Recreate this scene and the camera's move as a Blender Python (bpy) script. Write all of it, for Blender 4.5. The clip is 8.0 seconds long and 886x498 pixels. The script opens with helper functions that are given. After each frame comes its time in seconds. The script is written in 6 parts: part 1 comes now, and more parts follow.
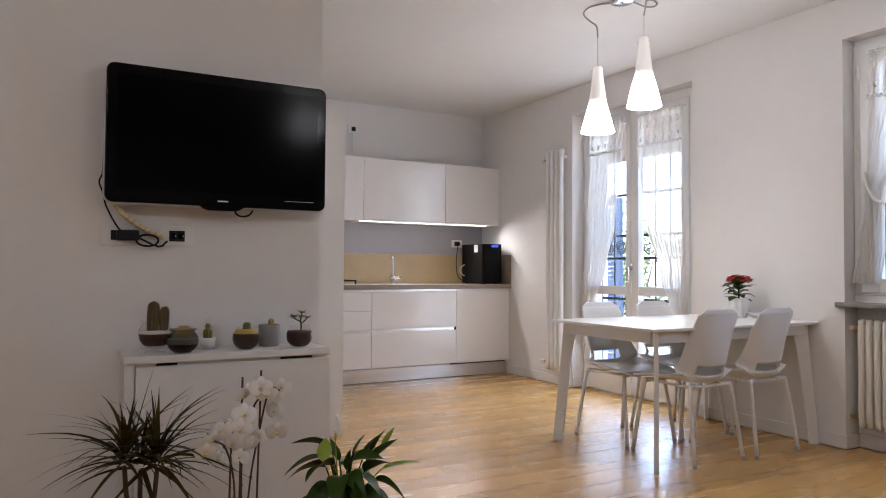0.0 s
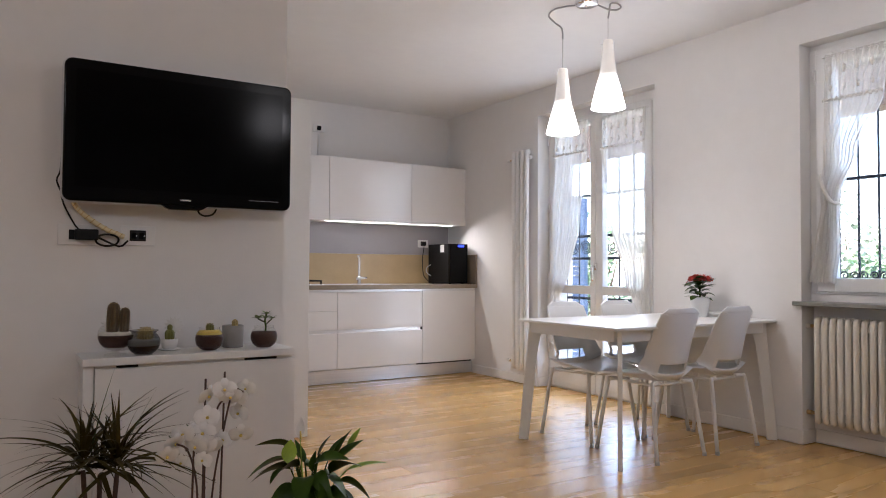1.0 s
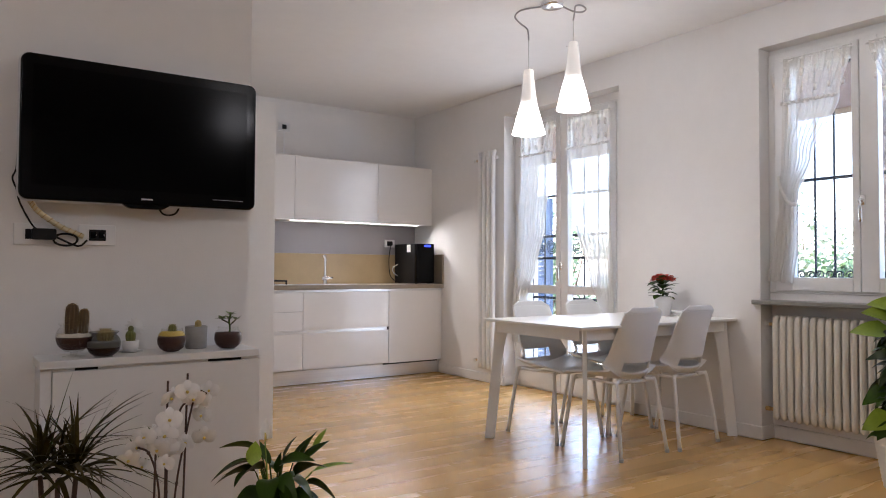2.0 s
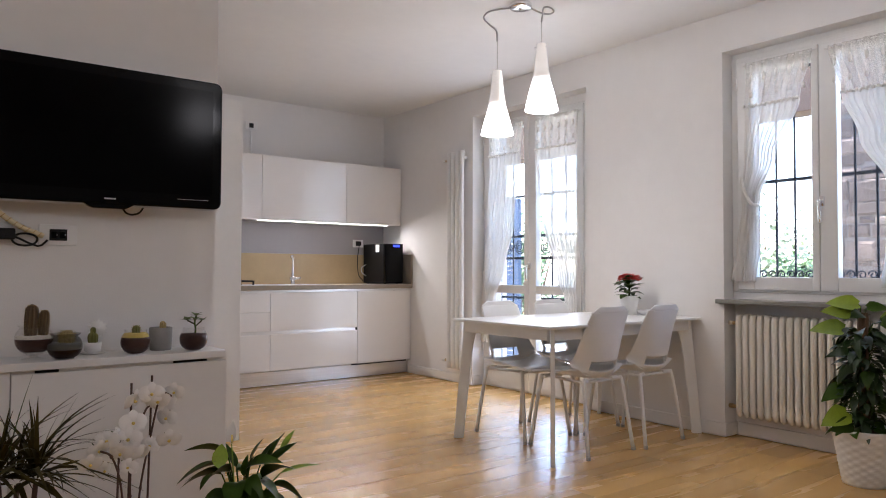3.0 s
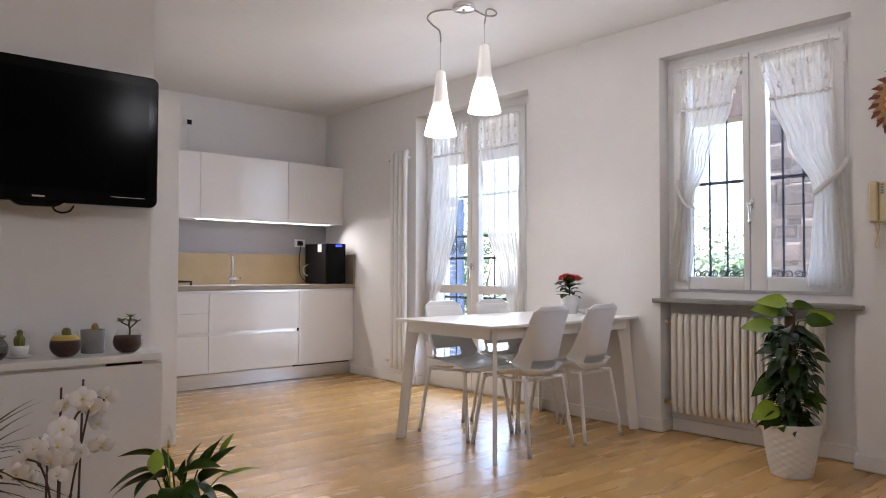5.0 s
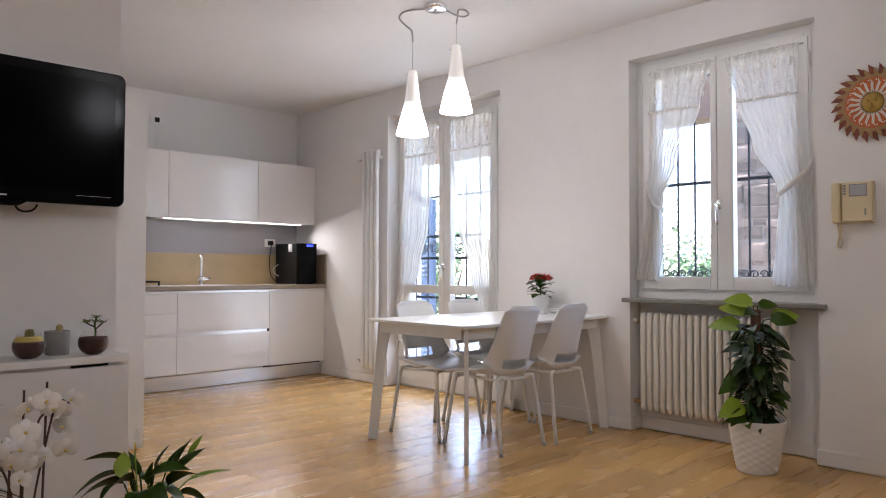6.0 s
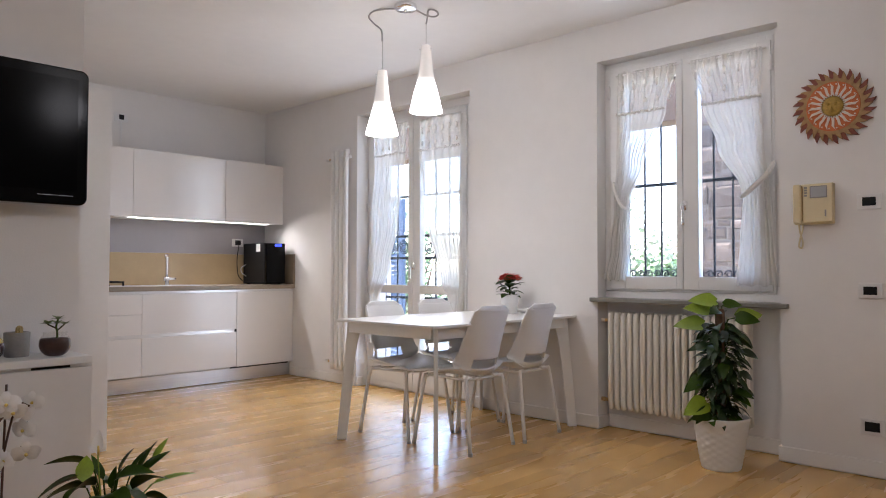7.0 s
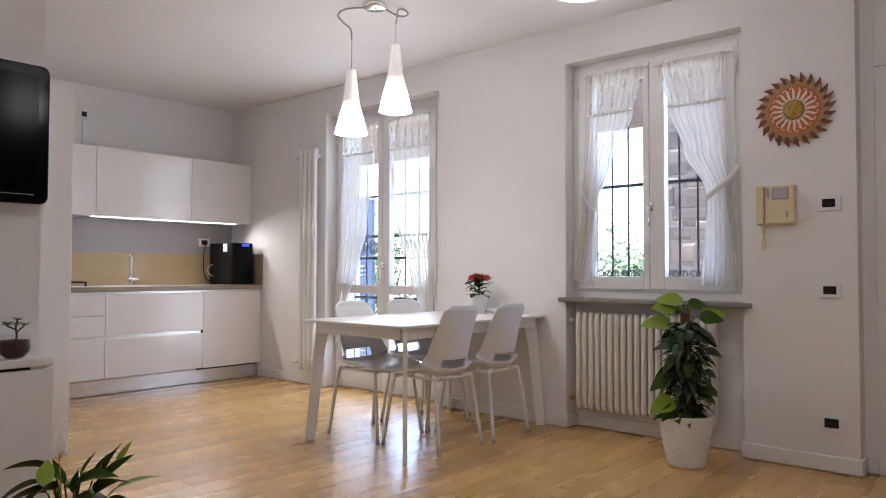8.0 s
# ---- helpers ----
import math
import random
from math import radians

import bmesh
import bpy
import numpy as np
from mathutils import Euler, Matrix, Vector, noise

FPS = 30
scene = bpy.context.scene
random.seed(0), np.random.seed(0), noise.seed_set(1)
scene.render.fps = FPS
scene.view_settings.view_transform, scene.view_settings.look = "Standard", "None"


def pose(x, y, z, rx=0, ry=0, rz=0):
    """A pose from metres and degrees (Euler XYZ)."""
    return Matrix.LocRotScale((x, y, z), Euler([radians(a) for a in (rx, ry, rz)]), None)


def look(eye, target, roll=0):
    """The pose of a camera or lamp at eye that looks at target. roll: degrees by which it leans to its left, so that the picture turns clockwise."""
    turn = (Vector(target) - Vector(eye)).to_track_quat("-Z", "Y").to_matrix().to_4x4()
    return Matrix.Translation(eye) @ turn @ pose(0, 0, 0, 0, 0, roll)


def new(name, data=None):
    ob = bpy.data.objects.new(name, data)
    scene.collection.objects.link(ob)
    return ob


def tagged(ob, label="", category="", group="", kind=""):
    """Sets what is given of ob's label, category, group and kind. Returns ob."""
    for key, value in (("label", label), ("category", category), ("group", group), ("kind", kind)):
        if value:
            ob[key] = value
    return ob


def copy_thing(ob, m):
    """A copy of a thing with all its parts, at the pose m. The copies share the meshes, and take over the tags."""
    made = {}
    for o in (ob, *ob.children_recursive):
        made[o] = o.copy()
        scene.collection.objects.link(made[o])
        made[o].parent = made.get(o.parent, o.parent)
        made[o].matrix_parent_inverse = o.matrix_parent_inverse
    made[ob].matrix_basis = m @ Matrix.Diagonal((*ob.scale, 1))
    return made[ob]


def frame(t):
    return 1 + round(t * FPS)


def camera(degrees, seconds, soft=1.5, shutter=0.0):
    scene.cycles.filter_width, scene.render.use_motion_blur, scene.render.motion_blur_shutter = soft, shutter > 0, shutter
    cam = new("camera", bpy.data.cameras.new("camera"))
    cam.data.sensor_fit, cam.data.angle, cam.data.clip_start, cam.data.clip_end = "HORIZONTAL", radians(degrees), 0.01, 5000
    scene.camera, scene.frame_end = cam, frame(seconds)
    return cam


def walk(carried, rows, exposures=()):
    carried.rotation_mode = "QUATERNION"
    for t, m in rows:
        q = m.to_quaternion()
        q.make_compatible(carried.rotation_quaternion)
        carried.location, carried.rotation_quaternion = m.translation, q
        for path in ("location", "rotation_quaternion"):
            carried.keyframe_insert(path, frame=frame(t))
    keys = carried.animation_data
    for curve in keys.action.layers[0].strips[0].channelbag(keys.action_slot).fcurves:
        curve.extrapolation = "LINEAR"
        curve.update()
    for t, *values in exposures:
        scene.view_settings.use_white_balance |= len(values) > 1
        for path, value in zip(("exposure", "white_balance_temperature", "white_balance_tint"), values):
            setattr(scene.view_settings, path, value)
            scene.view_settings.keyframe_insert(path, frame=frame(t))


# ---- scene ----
# The camera turns on a stand: seconds, yaw, pitch, roll
cam = camera(63.33, 8.0, soft=1.0)
EYE = 1.05
ROWS = [
    (0.0, -29.328, 1.648, 0.360),
    (0.5, -30.663, 1.650, 0.348),
    (1.0, -32.022, 1.660, 0.305),
    (1.5, -33.377, 1.657, 0.267),
    (3.0, -37.175, 1.672, 0.179),
    (3.5, -38.350, 1.673, 0.158),
    (4.0, -39.501, 1.683, 0.172),
    (4.5, -40.613, 1.684, 0.172),
    (6.0, -43.964, 1.688, 0.140),
    (6.5, -45.162, 1.686, 0.146),
    (7.0, -46.388, 1.693, 0.133),
    (7.5, -47.608, 1.698, 0.118),
    (8.0, -48.833, 1.705, 0.127),
]
walk(cam, [(t, pose(0, 0, EYE, 90, 0, yaw) @ pose(0, 0, 0, pitch, 0, 0) @ pose(0, 0, 0, 0, 0, roll)) for t, yaw, pitch, roll in ROWS],
     exposures=[(0.0, 3.30, 5900, 15), (8.0, 3.30, 5900, 15)])

# ---- sizes ----
W = 4.185          # inner face of the window wall
KY = 6.594         # kitchen wall
CEIL = 2.70
TVY = 3.27         # wall with the television
END = 0.825        # end of the window wall by the entrance door
OUT = W + 0.42     # outer face of the window wall

# ---- world and light ----
world = bpy.data.worlds.new("world")
scene.world = world
world.use_nodes = True
wn = world.node_tree.nodes
sky = wn.new("ShaderNodeTexSky")
sky.sky_type, sky.sun_disc = "NISHITA", False
sky.sun_elevation, sky.sun_rotation = radians(55), radians(-12)
world.node_tree.links.new(sky.outputs[0], wn["Background"].inputs[0])
wn["Background"].inputs[1].default_value = 0.15


def lamp(name, kind, m, energy, colour, **more):
    data = bpy.data.lights.new(name, kind)
    data.energy, data.color = energy, colour
    for key, value in more.items():
        if key == "size":
            data.size = value
        elif key == "size_y":
            data.shape, data.size_y = "RECTANGLE", value
        elif key == "radius":
            data.shadow_soft_size = value
        elif key == "spread":
            data.spread = radians(value)
        elif key == "spot":
            data.spot_size, data.spot_blend = radians(value), 0.8
        elif key == "angle":
            data.angle = radians(value)
    ob = new(name, data)
    ob.matrix_world = m
    return ob


# the sun stands over the garden beyond the window wall
lamp("sun", "SUN", look((0, 0, 0), (0.03, -0.55, -0.80)), 3.0, (1.0, 0.95, 0.87), angle=0.5)

# skylight that enters by the French window and by the window over the radiator
lamp("daylight_door", "AREA", pose(W + 0.045, 4.40, 1.22, 0, 90, 0), 1.15, (0.92, 0.95, 1.0), size=2.2, size_y=1.15)
lamp("daylight_window", "AREA", pose(W - 0.002, 1.98, 1.66, 0, 90, 0), 0.25, (0.90, 0.94, 1.0), size=1.35, size_y=1.0)


# ---- materials ----
def material(name, colour, rough=0.5, metal=0.0, vary=0.08, scale=6.0, bump=0.0, bscale=60.0, stretch=(1, 1, 1), coat=0.0, emit=0.0, trans=0.0, rnd=0.0, rough_vary=0.0):
    """A node material: two scales of noise on the colour, gloss that varies, fine relief."""
    m = bpy.data.materials.new(name)
    m.use_nodes = True
    nt = m.node_tree
    b = nt.nodes["Principled BSDF"]
    b.inputs["Roughness"].default_value, b.inputs["Metallic"].default_value = rough, metal
    b.inputs["Coat Weight"].default_value = coat
    b.inputs["Coat Roughness"].default_value = 0.06
    if trans:
        b.inputs["Transmission Weight"].default_value = trans
    tc = nt.nodes.new("ShaderNodeTexCoord")
    mp = nt.nodes.new("ShaderNodeMapping")
    mp.inputs["Scale"].default_value = stretch
    nt.links.new(tc.outputs["Object"], mp.inputs[0])
    big, fine = nt.nodes.new("ShaderNodeTexNoise"), nt.nodes.new("ShaderNodeTexNoise")
    big.inputs["Scale"].default_value, fine.inputs["Scale"].default_value = scale, scale * 9
    big.inputs["Detail"].default_value, fine.inputs["Detail"].default_value = 3, 5
    for n in (big, fine):
        nt.links.new(mp.outputs[0], n.inputs[0])
    add = nt.nodes.new("ShaderNodeMath")
    add.operation = "MULTIPLY_ADD"
    nt.links.new(fine.outputs[0], add.inputs[0])
    add.inputs[1].default_value = 0.5
    nt.links.new(big.outputs[0], add.inputs[2])
    ramp = nt.nodes.new("ShaderNodeMapRange")
    ramp.inputs[1].default_value, ramp.inputs[2].default_value = 0.45, 1.05
    ramp.inputs[3].default_value, ramp.inputs[4].default_value = 1 - vary, 1 + vary
    nt.links.new(add.outputs[0], ramp.inputs[0])
    last = ramp.outputs[0]
    if rnd:
        info = nt.nodes.new("ShaderNodeObjectInfo")
        geo = nt.nodes.new("ShaderNodeNewGeometry")
        s = nt.nodes.new("ShaderNodeMath")
        s.operation = "ADD"
        nt.links.new(info.outputs["Random"], s.inputs[0])
        nt.links.new(geo.outputs["Random Per Island"], s.inputs[1])
        fr = nt.nodes.new("ShaderNodeMath")
        fr.operation = "FRACT"
        nt.links.new(s.outputs[0], fr.inputs[0])
        r2 = nt.nodes.new("ShaderNodeMapRange")
        r2.inputs[3].default_value, r2.inputs[4].default_value = 1 - rnd, 1 + rnd
        nt.links.new(fr.outputs[0], r2.inputs[0])
        mu = nt.nodes.new("ShaderNodeMath")
        mu.operation = "MULTIPLY"
        nt.links.new(last, mu.inputs[0])
        nt.links.new(r2.outputs[0], mu.inputs[1])
        last = mu.outputs[0]
    col = nt.nodes.new("ShaderNodeVectorMath")
    col.operation = "SCALE"
    col.inputs[0].default_value = colour
    nt.links.new(last, col.inputs["Scale"])
    nt.links.new(col.outputs[0], b.inputs["Base Color"])
    if rough_vary:
        rr = nt.nodes.new("ShaderNodeMapRange")
        rr.inputs[3].default_value, rr.inputs[4].default_value = rough - rough_vary, rough + rough_vary
        nt.links.new(big.outputs[0], rr.inputs[0])
        nt.links.new(rr.outputs[0], b.inputs["Roughness"])
    if bump:
        n3 = nt.nodes.new("ShaderNodeTexNoise")
        n3.inputs["Scale"].default_value = bscale
        n3.inputs["Detail"].default_value = 4
        nt.links.new(mp.outputs[0], n3.inputs[0])
        bp = nt.nodes.new("ShaderNodeBump")
        bp.inputs["Strength"].default_value, bp.inputs["Distance"].default_value = bump, 0.004
        nt.links.new(n3.outputs[0], bp.inputs["Height"])
        nt.links.new(bp.outputs[0], b.inputs["Normal"])
    if emit:
        b.inputs["Emission Color"].default_value = (*colour, 1)
        b.inputs["Emission Strength"].default_value = emit
    return m


def glass(name, tint=(1, 1, 1), rough=0.0, mix=0.12):
    """Thin clear pane: mostly see-through, with a mirror's sheen."""
    m = bpy.data.materials.new(name)
    m.use_nodes = True
    nt = m.node_tree
    out = nt.nodes["Material Output"]
    tr, gl, mx = nt.nodes.new("ShaderNodeBsdfTransparent"), nt.nodes.new("ShaderNodeBsdfGlossy"), nt.nodes.new("ShaderNodeMixShader")
    tr.inputs[0].default_value = (*tint, 1)
    gl.inputs["Roughness"].default_value = rough
    lw, pw, ml = nt.nodes.new("ShaderNodeLayerWeight"), nt.nodes.new("ShaderNodeMath"), nt.nodes.new("ShaderNodeMath")
    pw.operation, ml.operation = "POWER", "MULTIPLY_ADD"
    nt.links.new(lw.outputs["Facing"], pw.inputs[0])
    pw.inputs[1].default_value = 4.0
    nt.links.new(pw.outputs[0], ml.inputs[0])
    ml.inputs[1].default_value, ml.inputs[2].default_value = 0.7, mix * 0.3
    nt.links.new(ml.outputs[0], mx.inputs[0])
    nt.links.new(tr.outputs[0], mx.inputs[1])
    nt.links.new(gl.outputs[0], mx.inputs[2])
    nt.links.new(mx.outputs[0], out.inputs[0])
    return m


def sheer(name, colour, cover, lace=0.0):
    """Thin cloth: threads that scatter and let light pass, and gaps between them."""
    m = bpy.data.materials.new(name)
    m.use_nodes = True
    nt = m.node_tree
    out = nt.nodes["Material Output"]
    df, tl, tr = nt.nodes.new("ShaderNodeBsdfDiffuse"), nt.nodes.new("ShaderNodeBsdfTranslucent"), nt.nodes.new("ShaderNodeBsdfTransparent")
    m1, m2 = nt.nodes.new("ShaderNodeMixShader"), nt.nodes.new("ShaderNodeMixShader")
    df.inputs[0].default_value = tl.inputs[0].default_value = (*colour, 1)
    m1.inputs[0].default_value = 0.24
    nt.links.new(df.outputs[0], m1.inputs[1])
    nt.links.new(tl.outputs[0], m1.inputs[2])
    tc = nt.nodes.new("ShaderNodeTexCoord")
    nz = nt.nodes.new("ShaderNodeTexNoise")
    nz.inputs["Scale"].default_value = 14 if not lace else 170
    nt.links.new(tc.outputs["Object"], nz.inputs[0])
    mr = nt.nodes.new("ShaderNodeMapRange")
    mr.inputs[1].default_value, mr.inputs[2].default_value = 0.35, 0.65
    mr.inputs[3].default_value, mr.inputs[4].default_value = cover - 0.02 - lace, cover + 0.02 + lace
    nt.links.new(nz.outputs[0], mr.inputs[0])
    nt.links.new(mr.outputs[0], m2.inputs[0])
    nt.links.new(tr.outputs[0], m2.inputs[1])
    nt.links.new(m1.outputs[0], m2.inputs[2])
    nt.links.new(m2.outputs[0], out.inputs[0])
    return m


PAINT = material("wall paint", (0.80, 0.785, 0.775), 0.75, vary=0.03, scale=1.5, bump=0.15, bscale=160)
CEILING = material("ceiling paint", (0.82, 0.81, 0.80), 0.8, vary=0.03, scale=1.2, bump=0.1, bscale=140)
TRIM = material("white lacquered trim", (0.80, 0.785, 0.77), 0.35, vary=0.03, scale=3)
FRAME = material("white window frame lacquer", (0.80, 0.80, 0.79), 0.3, vary=0.03, scale=4, bump=0.05, bscale=90)
OAK = material("oiled oak plank", (0.585, 0.350, 0.115), 0.27, vary=0.05, scale=2.2, bump=0.0, bscale=40, stretch=(0.4, 3, 3), rnd=0.155, rough_vary=0.06)
JOINT = material("dark floor joint", (0.24, 0.14, 0.06), 0.8)
GLOSS = material("glossy white cabinet lacquer", (0.82, 0.80, 0.79), 0.14, vary=0.015, scale=2, coat=0.4)
CARCASS = material("white cabinet carcass", (0.74, 0.73, 0.72), 0.45, vary=0.03)
ALU = material("brushed aluminium", (0.70, 0.70, 0.71), 0.32, 0.9, vary=0.06, scale=3, stretch=(0.3, 1, 30))
STONE = material("taupe quartz worktop", (0.30, 0.245, 0.185), 0.35, vary=0.12, scale=14, bump=0.04, bscale=120)
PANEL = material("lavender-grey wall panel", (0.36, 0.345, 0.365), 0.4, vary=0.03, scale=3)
BEIGE = material("sand-coloured back panel", (0.50, 0.37, 0.20), 0.3, vary=0.06, scale=8, bump=0.03, bscale=120)
CHROME = material("polished chrome", (0.82, 0.82, 0.82), 0.12, 1.0, vary=0.02)
BLACK = material("black gloss plastic", (0.002, 0.002, 0.0025), 0.10, vary=0.1, scale=5)
BLACK.node_tree.nodes["Principled BSDF"].inputs["Specular IOR Level"].default_value = 0.13
MATT = material("matt black plastic", (0.008, 0.008, 0.009), 0.5, vary=0.15, scale=12, bump=0.1, bscale=220)
MATT.node_tree.nodes["Principled BSDF"].inputs["Specular IOR Level"].default_value = 0.25
SCREEN = material("dark glass screen", (0.0005, 0.0005, 0.0007), 0.14, vary=0.1, scale=3)
SCREEN.node_tree.nodes["Principled BSDF"].inputs["Specular IOR Level"].default_value = 0.08
WHITE = material("white plastic", (0.80, 0.80, 0.80), 0.38, vary=0.02, scale=5, bump=0.03, bscale=300)
TABLE = material("white satin tabletop", (0.82, 0.815, 0.80), 0.3, vary=0.02, scale=4)
METALW = material("white powder-coated metal", (0.80, 0.79, 0.78), 0.36, vary=0.03, scale=9, bump=0.04, bscale=250)
IVORY = material("ivory radiator enamel", (0.80, 0.765, 0.69), 0.33, vary=0.03, scale=6)
CREAM = material("aged cream plastic", (0.72, 0.62, 0.40), 0.4, vary=0.05, scale=8)
BRASS = material("worn brass", (0.60, 0.42, 0.20), 0.35, 1.0, vary=0.15, scale=30)
SILL = material("grey stone sill", (0.24, 0.23, 0.21), 0.45, vary=0.15, scale=22, bump=0.08, bscale=90)
IRON = material("dark wrought iron", (0.03, 0.034, 0.042), 0.5, 0.5, vary=0.2, scale=30, bump=0.2, bscale=120)
GLASS = glass("window glass", mix=0.10)
CLEAR = glass("clear drinking glass", (0.96, 0.96, 0.95), mix=0.12)
SHEER = sheer("sheer white voile", (0.90, 0.88, 0.845), 0.81)
LACE = sheer("white lace", (0.88, 0.865, 0.83), 0.60, 0.16)
LACE_THICK = sheer("dense white lace", (0.90, 0.875, 0.825), 0.90, 0.06)
CORD = material("grey cable sheath", (0.30, 0.29, 0.28), 0.5)


# ---- helpers ----
def thing(name, m, label, category, group="", kind=""):
    ob = new(name)
    ob.empty_display_size = 0.1
    ob.matrix_world = m
    return tagged(ob, label, category, group, kind)


def part(name, bm, mat, parent=None, label="", smooth=False, bevel=0.0, segs=2, at=None):
    """Links a bmesh as one mesh object, under a thing or a part."""
    bmesh.ops.recalc_face_normals(bm, faces=bm.faces)
    if smooth:
        for f in bm.faces:
            f.smooth = True
    me = bpy.data.meshes.new(name)
    bm.to_mesh(me)
    bm.free()
    for mt in (mat if isinstance(mat, (list, tuple)) else (mat,)):
        me.materials.append(mt)
    ob = new(name, me)
    if at is not None:
        ob.matrix_world = at
    if parent is not None:
        ob.parent = parent
    if label:
        ob["label"] = label
    if bevel:
        b = ob.modifiers.new("bevel", "BEVEL")
        b.width, b.segments, b.limit_method = bevel, segs, "ANGLE"
        for f in me.polygons:
            f.use_smooth = True
        w = ob.modifiers.new("normals", "WEIGHTED_NORMAL")
        w.keep_sharp = True
    return ob


def box(x0, x1, y0, y1, z0, z1, bm=None):
    bm = bm or bmesh.new()
    vs = [bm.verts.new(p) for p in ((x0, y0, z0), (x1, y0, z0), (x1, y1, z0), (x0, y1, z0), (x0, y0, z1), (x1, y0, z1), (x1, y1, z1), (x0, y1, z1))]
    for q in ((3, 2, 1, 0), (4, 5, 6, 7), (0, 1, 5, 4), (1, 2, 6, 5), (2, 3, 7, 6), (3, 0, 4, 7)):
        bm.faces.new([vs[i] for i in q])
    return bm


def lathe(profile, n=28, bm=None, at=(0, 0, 0), caps=True):
    """Turns a profile of (radius, height) round the z axis."""
    bm = bm or bmesh.new()
    rings = []
    for r, z in profile:
        rings.append([bm.verts.new((at[0] + r * math.cos(2 * math.pi * k / n), at[1] + r * math.sin(2 * math.pi * k / n), at[2] + z)) for k in range(n)])
    for a, b in zip(rings, rings[1:]):
        for k in range(n):
            bm.faces.new((a[k], a[(k + 1) % n], b[(k + 1) % n], b[k]))
    if caps:
        bm.faces.new(rings[0][::-1])
        bm.faces.new(rings[-1])
    return bm


def tube(points, radius, n=8, bm=None):
    """A round bar along points; radius a number or one for each point."""
    bm = bm or bmesh.new()
    pts = [Vector(p) for p in points]
    rad = radius if isinstance(radius, (list, tuple)) else [radius] * len(pts)
    side, rings = None, []
    for i, p in enumerate(pts):
        d = (pts[min(i + 1, len(pts) - 1)] - pts[max(i - 1, 0)]).normalized()
        if side is None:
            side = d.orthogonal().normalized()
        side = (side - d * side.dot(d)).normalized()
        up = d.cross(side)
        rings.append([bm.verts.new(p + (side * math.cos(2 * math.pi * k / n) + up * math.sin(2 * math.pi * k / n)) * rad[i]) for k in range(n)])
    for a, b in zip(rings, rings[1:]):
        for k in range(n):
            bm.faces.new((a[k], a[(k + 1) % n], b[(k + 1) % n], b[k]))
    bm.faces.new(rings[0][::-1])
    bm.faces.new(rings[-1])
    return bm


def bend(points, steps=6):
    """A smooth line through points (Catmull-Rom)."""
    p = [Vector(q) for q in points]
    p = [p[0] * 2 - p[1]] + p + [p[-1] * 2 - p[-2]]
    out = []
    for i in range(1, len(p) - 2):
        for k in range(steps):
            t = k / steps
            out.append(0.5 * (2 * p[i] + (p[i + 1] - p[i - 1]) * t + (2 * p[i - 1] - 5 * p[i] + 4 * p[i + 1] - p[i + 2]) * t * t + (3 * p[i] - p[i - 1] - 3 * p[i + 1] + p[i + 2]) * t ** 3))
    return out + [p[-2]]


def prism(outline, depth, bm=None, m=None):
    """An outline in the local xy plane, made thick along z."""
    bm = bm or bmesh.new()
    m = m or Matrix()
    a = [bm.verts.new(m @ Vector((x, y, 0))) for x, y in outline]
    b = [bm.verts.new(m @ Vector((x, y, depth))) for x, y in outline]
    n = len(outline)
    bm.faces.new(a[::-1])
    bm.faces.new(b)
    for k in range(n):
        bm.faces.new((a[k], a[(k + 1) % n], b[(k + 1) % n], b[k]))
    return bm


def setting(name, bm, mat, label, category, bevel=0.0):
    return tagged(part(name, bm, mat, bevel=bevel), label, category, kind="structure")


# ---- the shell of the room ----
X0, Y0 = -2.6, -3.2          # far walls behind the camera
XR = 5.2                     # entrance wall beyond the corner
FD = (3.705, 5.07, 2.46)    # French window opening: y, y, top
WN = (1.400, 2.562, 2.45)    # window niche: y, y, top
SILLZ = 0.87
wall = bmesh.new()
box(W, OUT, FD[1], KY + 0.3, -0.1, CEIL, wall)
box(W, OUT, FD[0], FD[1], FD[2], CEIL, wall)
box(W, OUT, WN[1], FD[0], -0.1, CEIL, wall)
box(W, OUT, WN[0], WN[1], WN[2], CEIL, wall)
box(W + 0.13, OUT, WN[0], WN[1], -0.1, SILLZ - 0.025, wall)
box(W, OUT, END, WN[0], -0.1, CEIL, wall)
box(W + 0.095, OUT, WN[0], WN[0] + 0.05, SILLZ - 0.025, WN[2], wall)
box(W + 0.106, OUT, WN[0] + 0.05, WN[1], SILLZ - 0.025, 0.914, wall)
box(W + 0.135, OUT, FD[0], FD[1], 2.397, FD[2], wall)
setting("wall_east", wall, PAINT, "white painted plaster wall with window openings", "wall")
setting("wall_north", box(0.9, W, KY, KY + 0.3, -0.1, CEIL), PAINT, "white painted plaster wall behind the kitchen", "wall")
setting("wall_partition", box(X0, 1.163, TVY, TVY + 0.12, -0.1, CEIL), PAINT, "white painted partition wall behind the television", "wall")
setting("wall_kitchen_side", box(0.9, 1.0, TVY + 0.12, KY, -0.1, CEIL), PAINT, "white painted side wall of the kitchen", "wall")
setting("wall_west", box(X0 - 0.2, X0, Y0, TVY + 0.12, -0.1, CEIL), PAINT, "white painted plaster wall", "wall")
setting("wall_south", box(X0 - 0.2, XR + 0.2, Y0 - 0.2, Y0, -0.1, CEIL), PAINT, "white painted plaster wall", "wall")
EX = W + 0.11                # plane of the entrance wall
setting("wall_entrance", box(EX, EX + 0.25, Y0, END, -0.1, CEIL), PAINT, "white painted wall beside the entrance door", "wall")
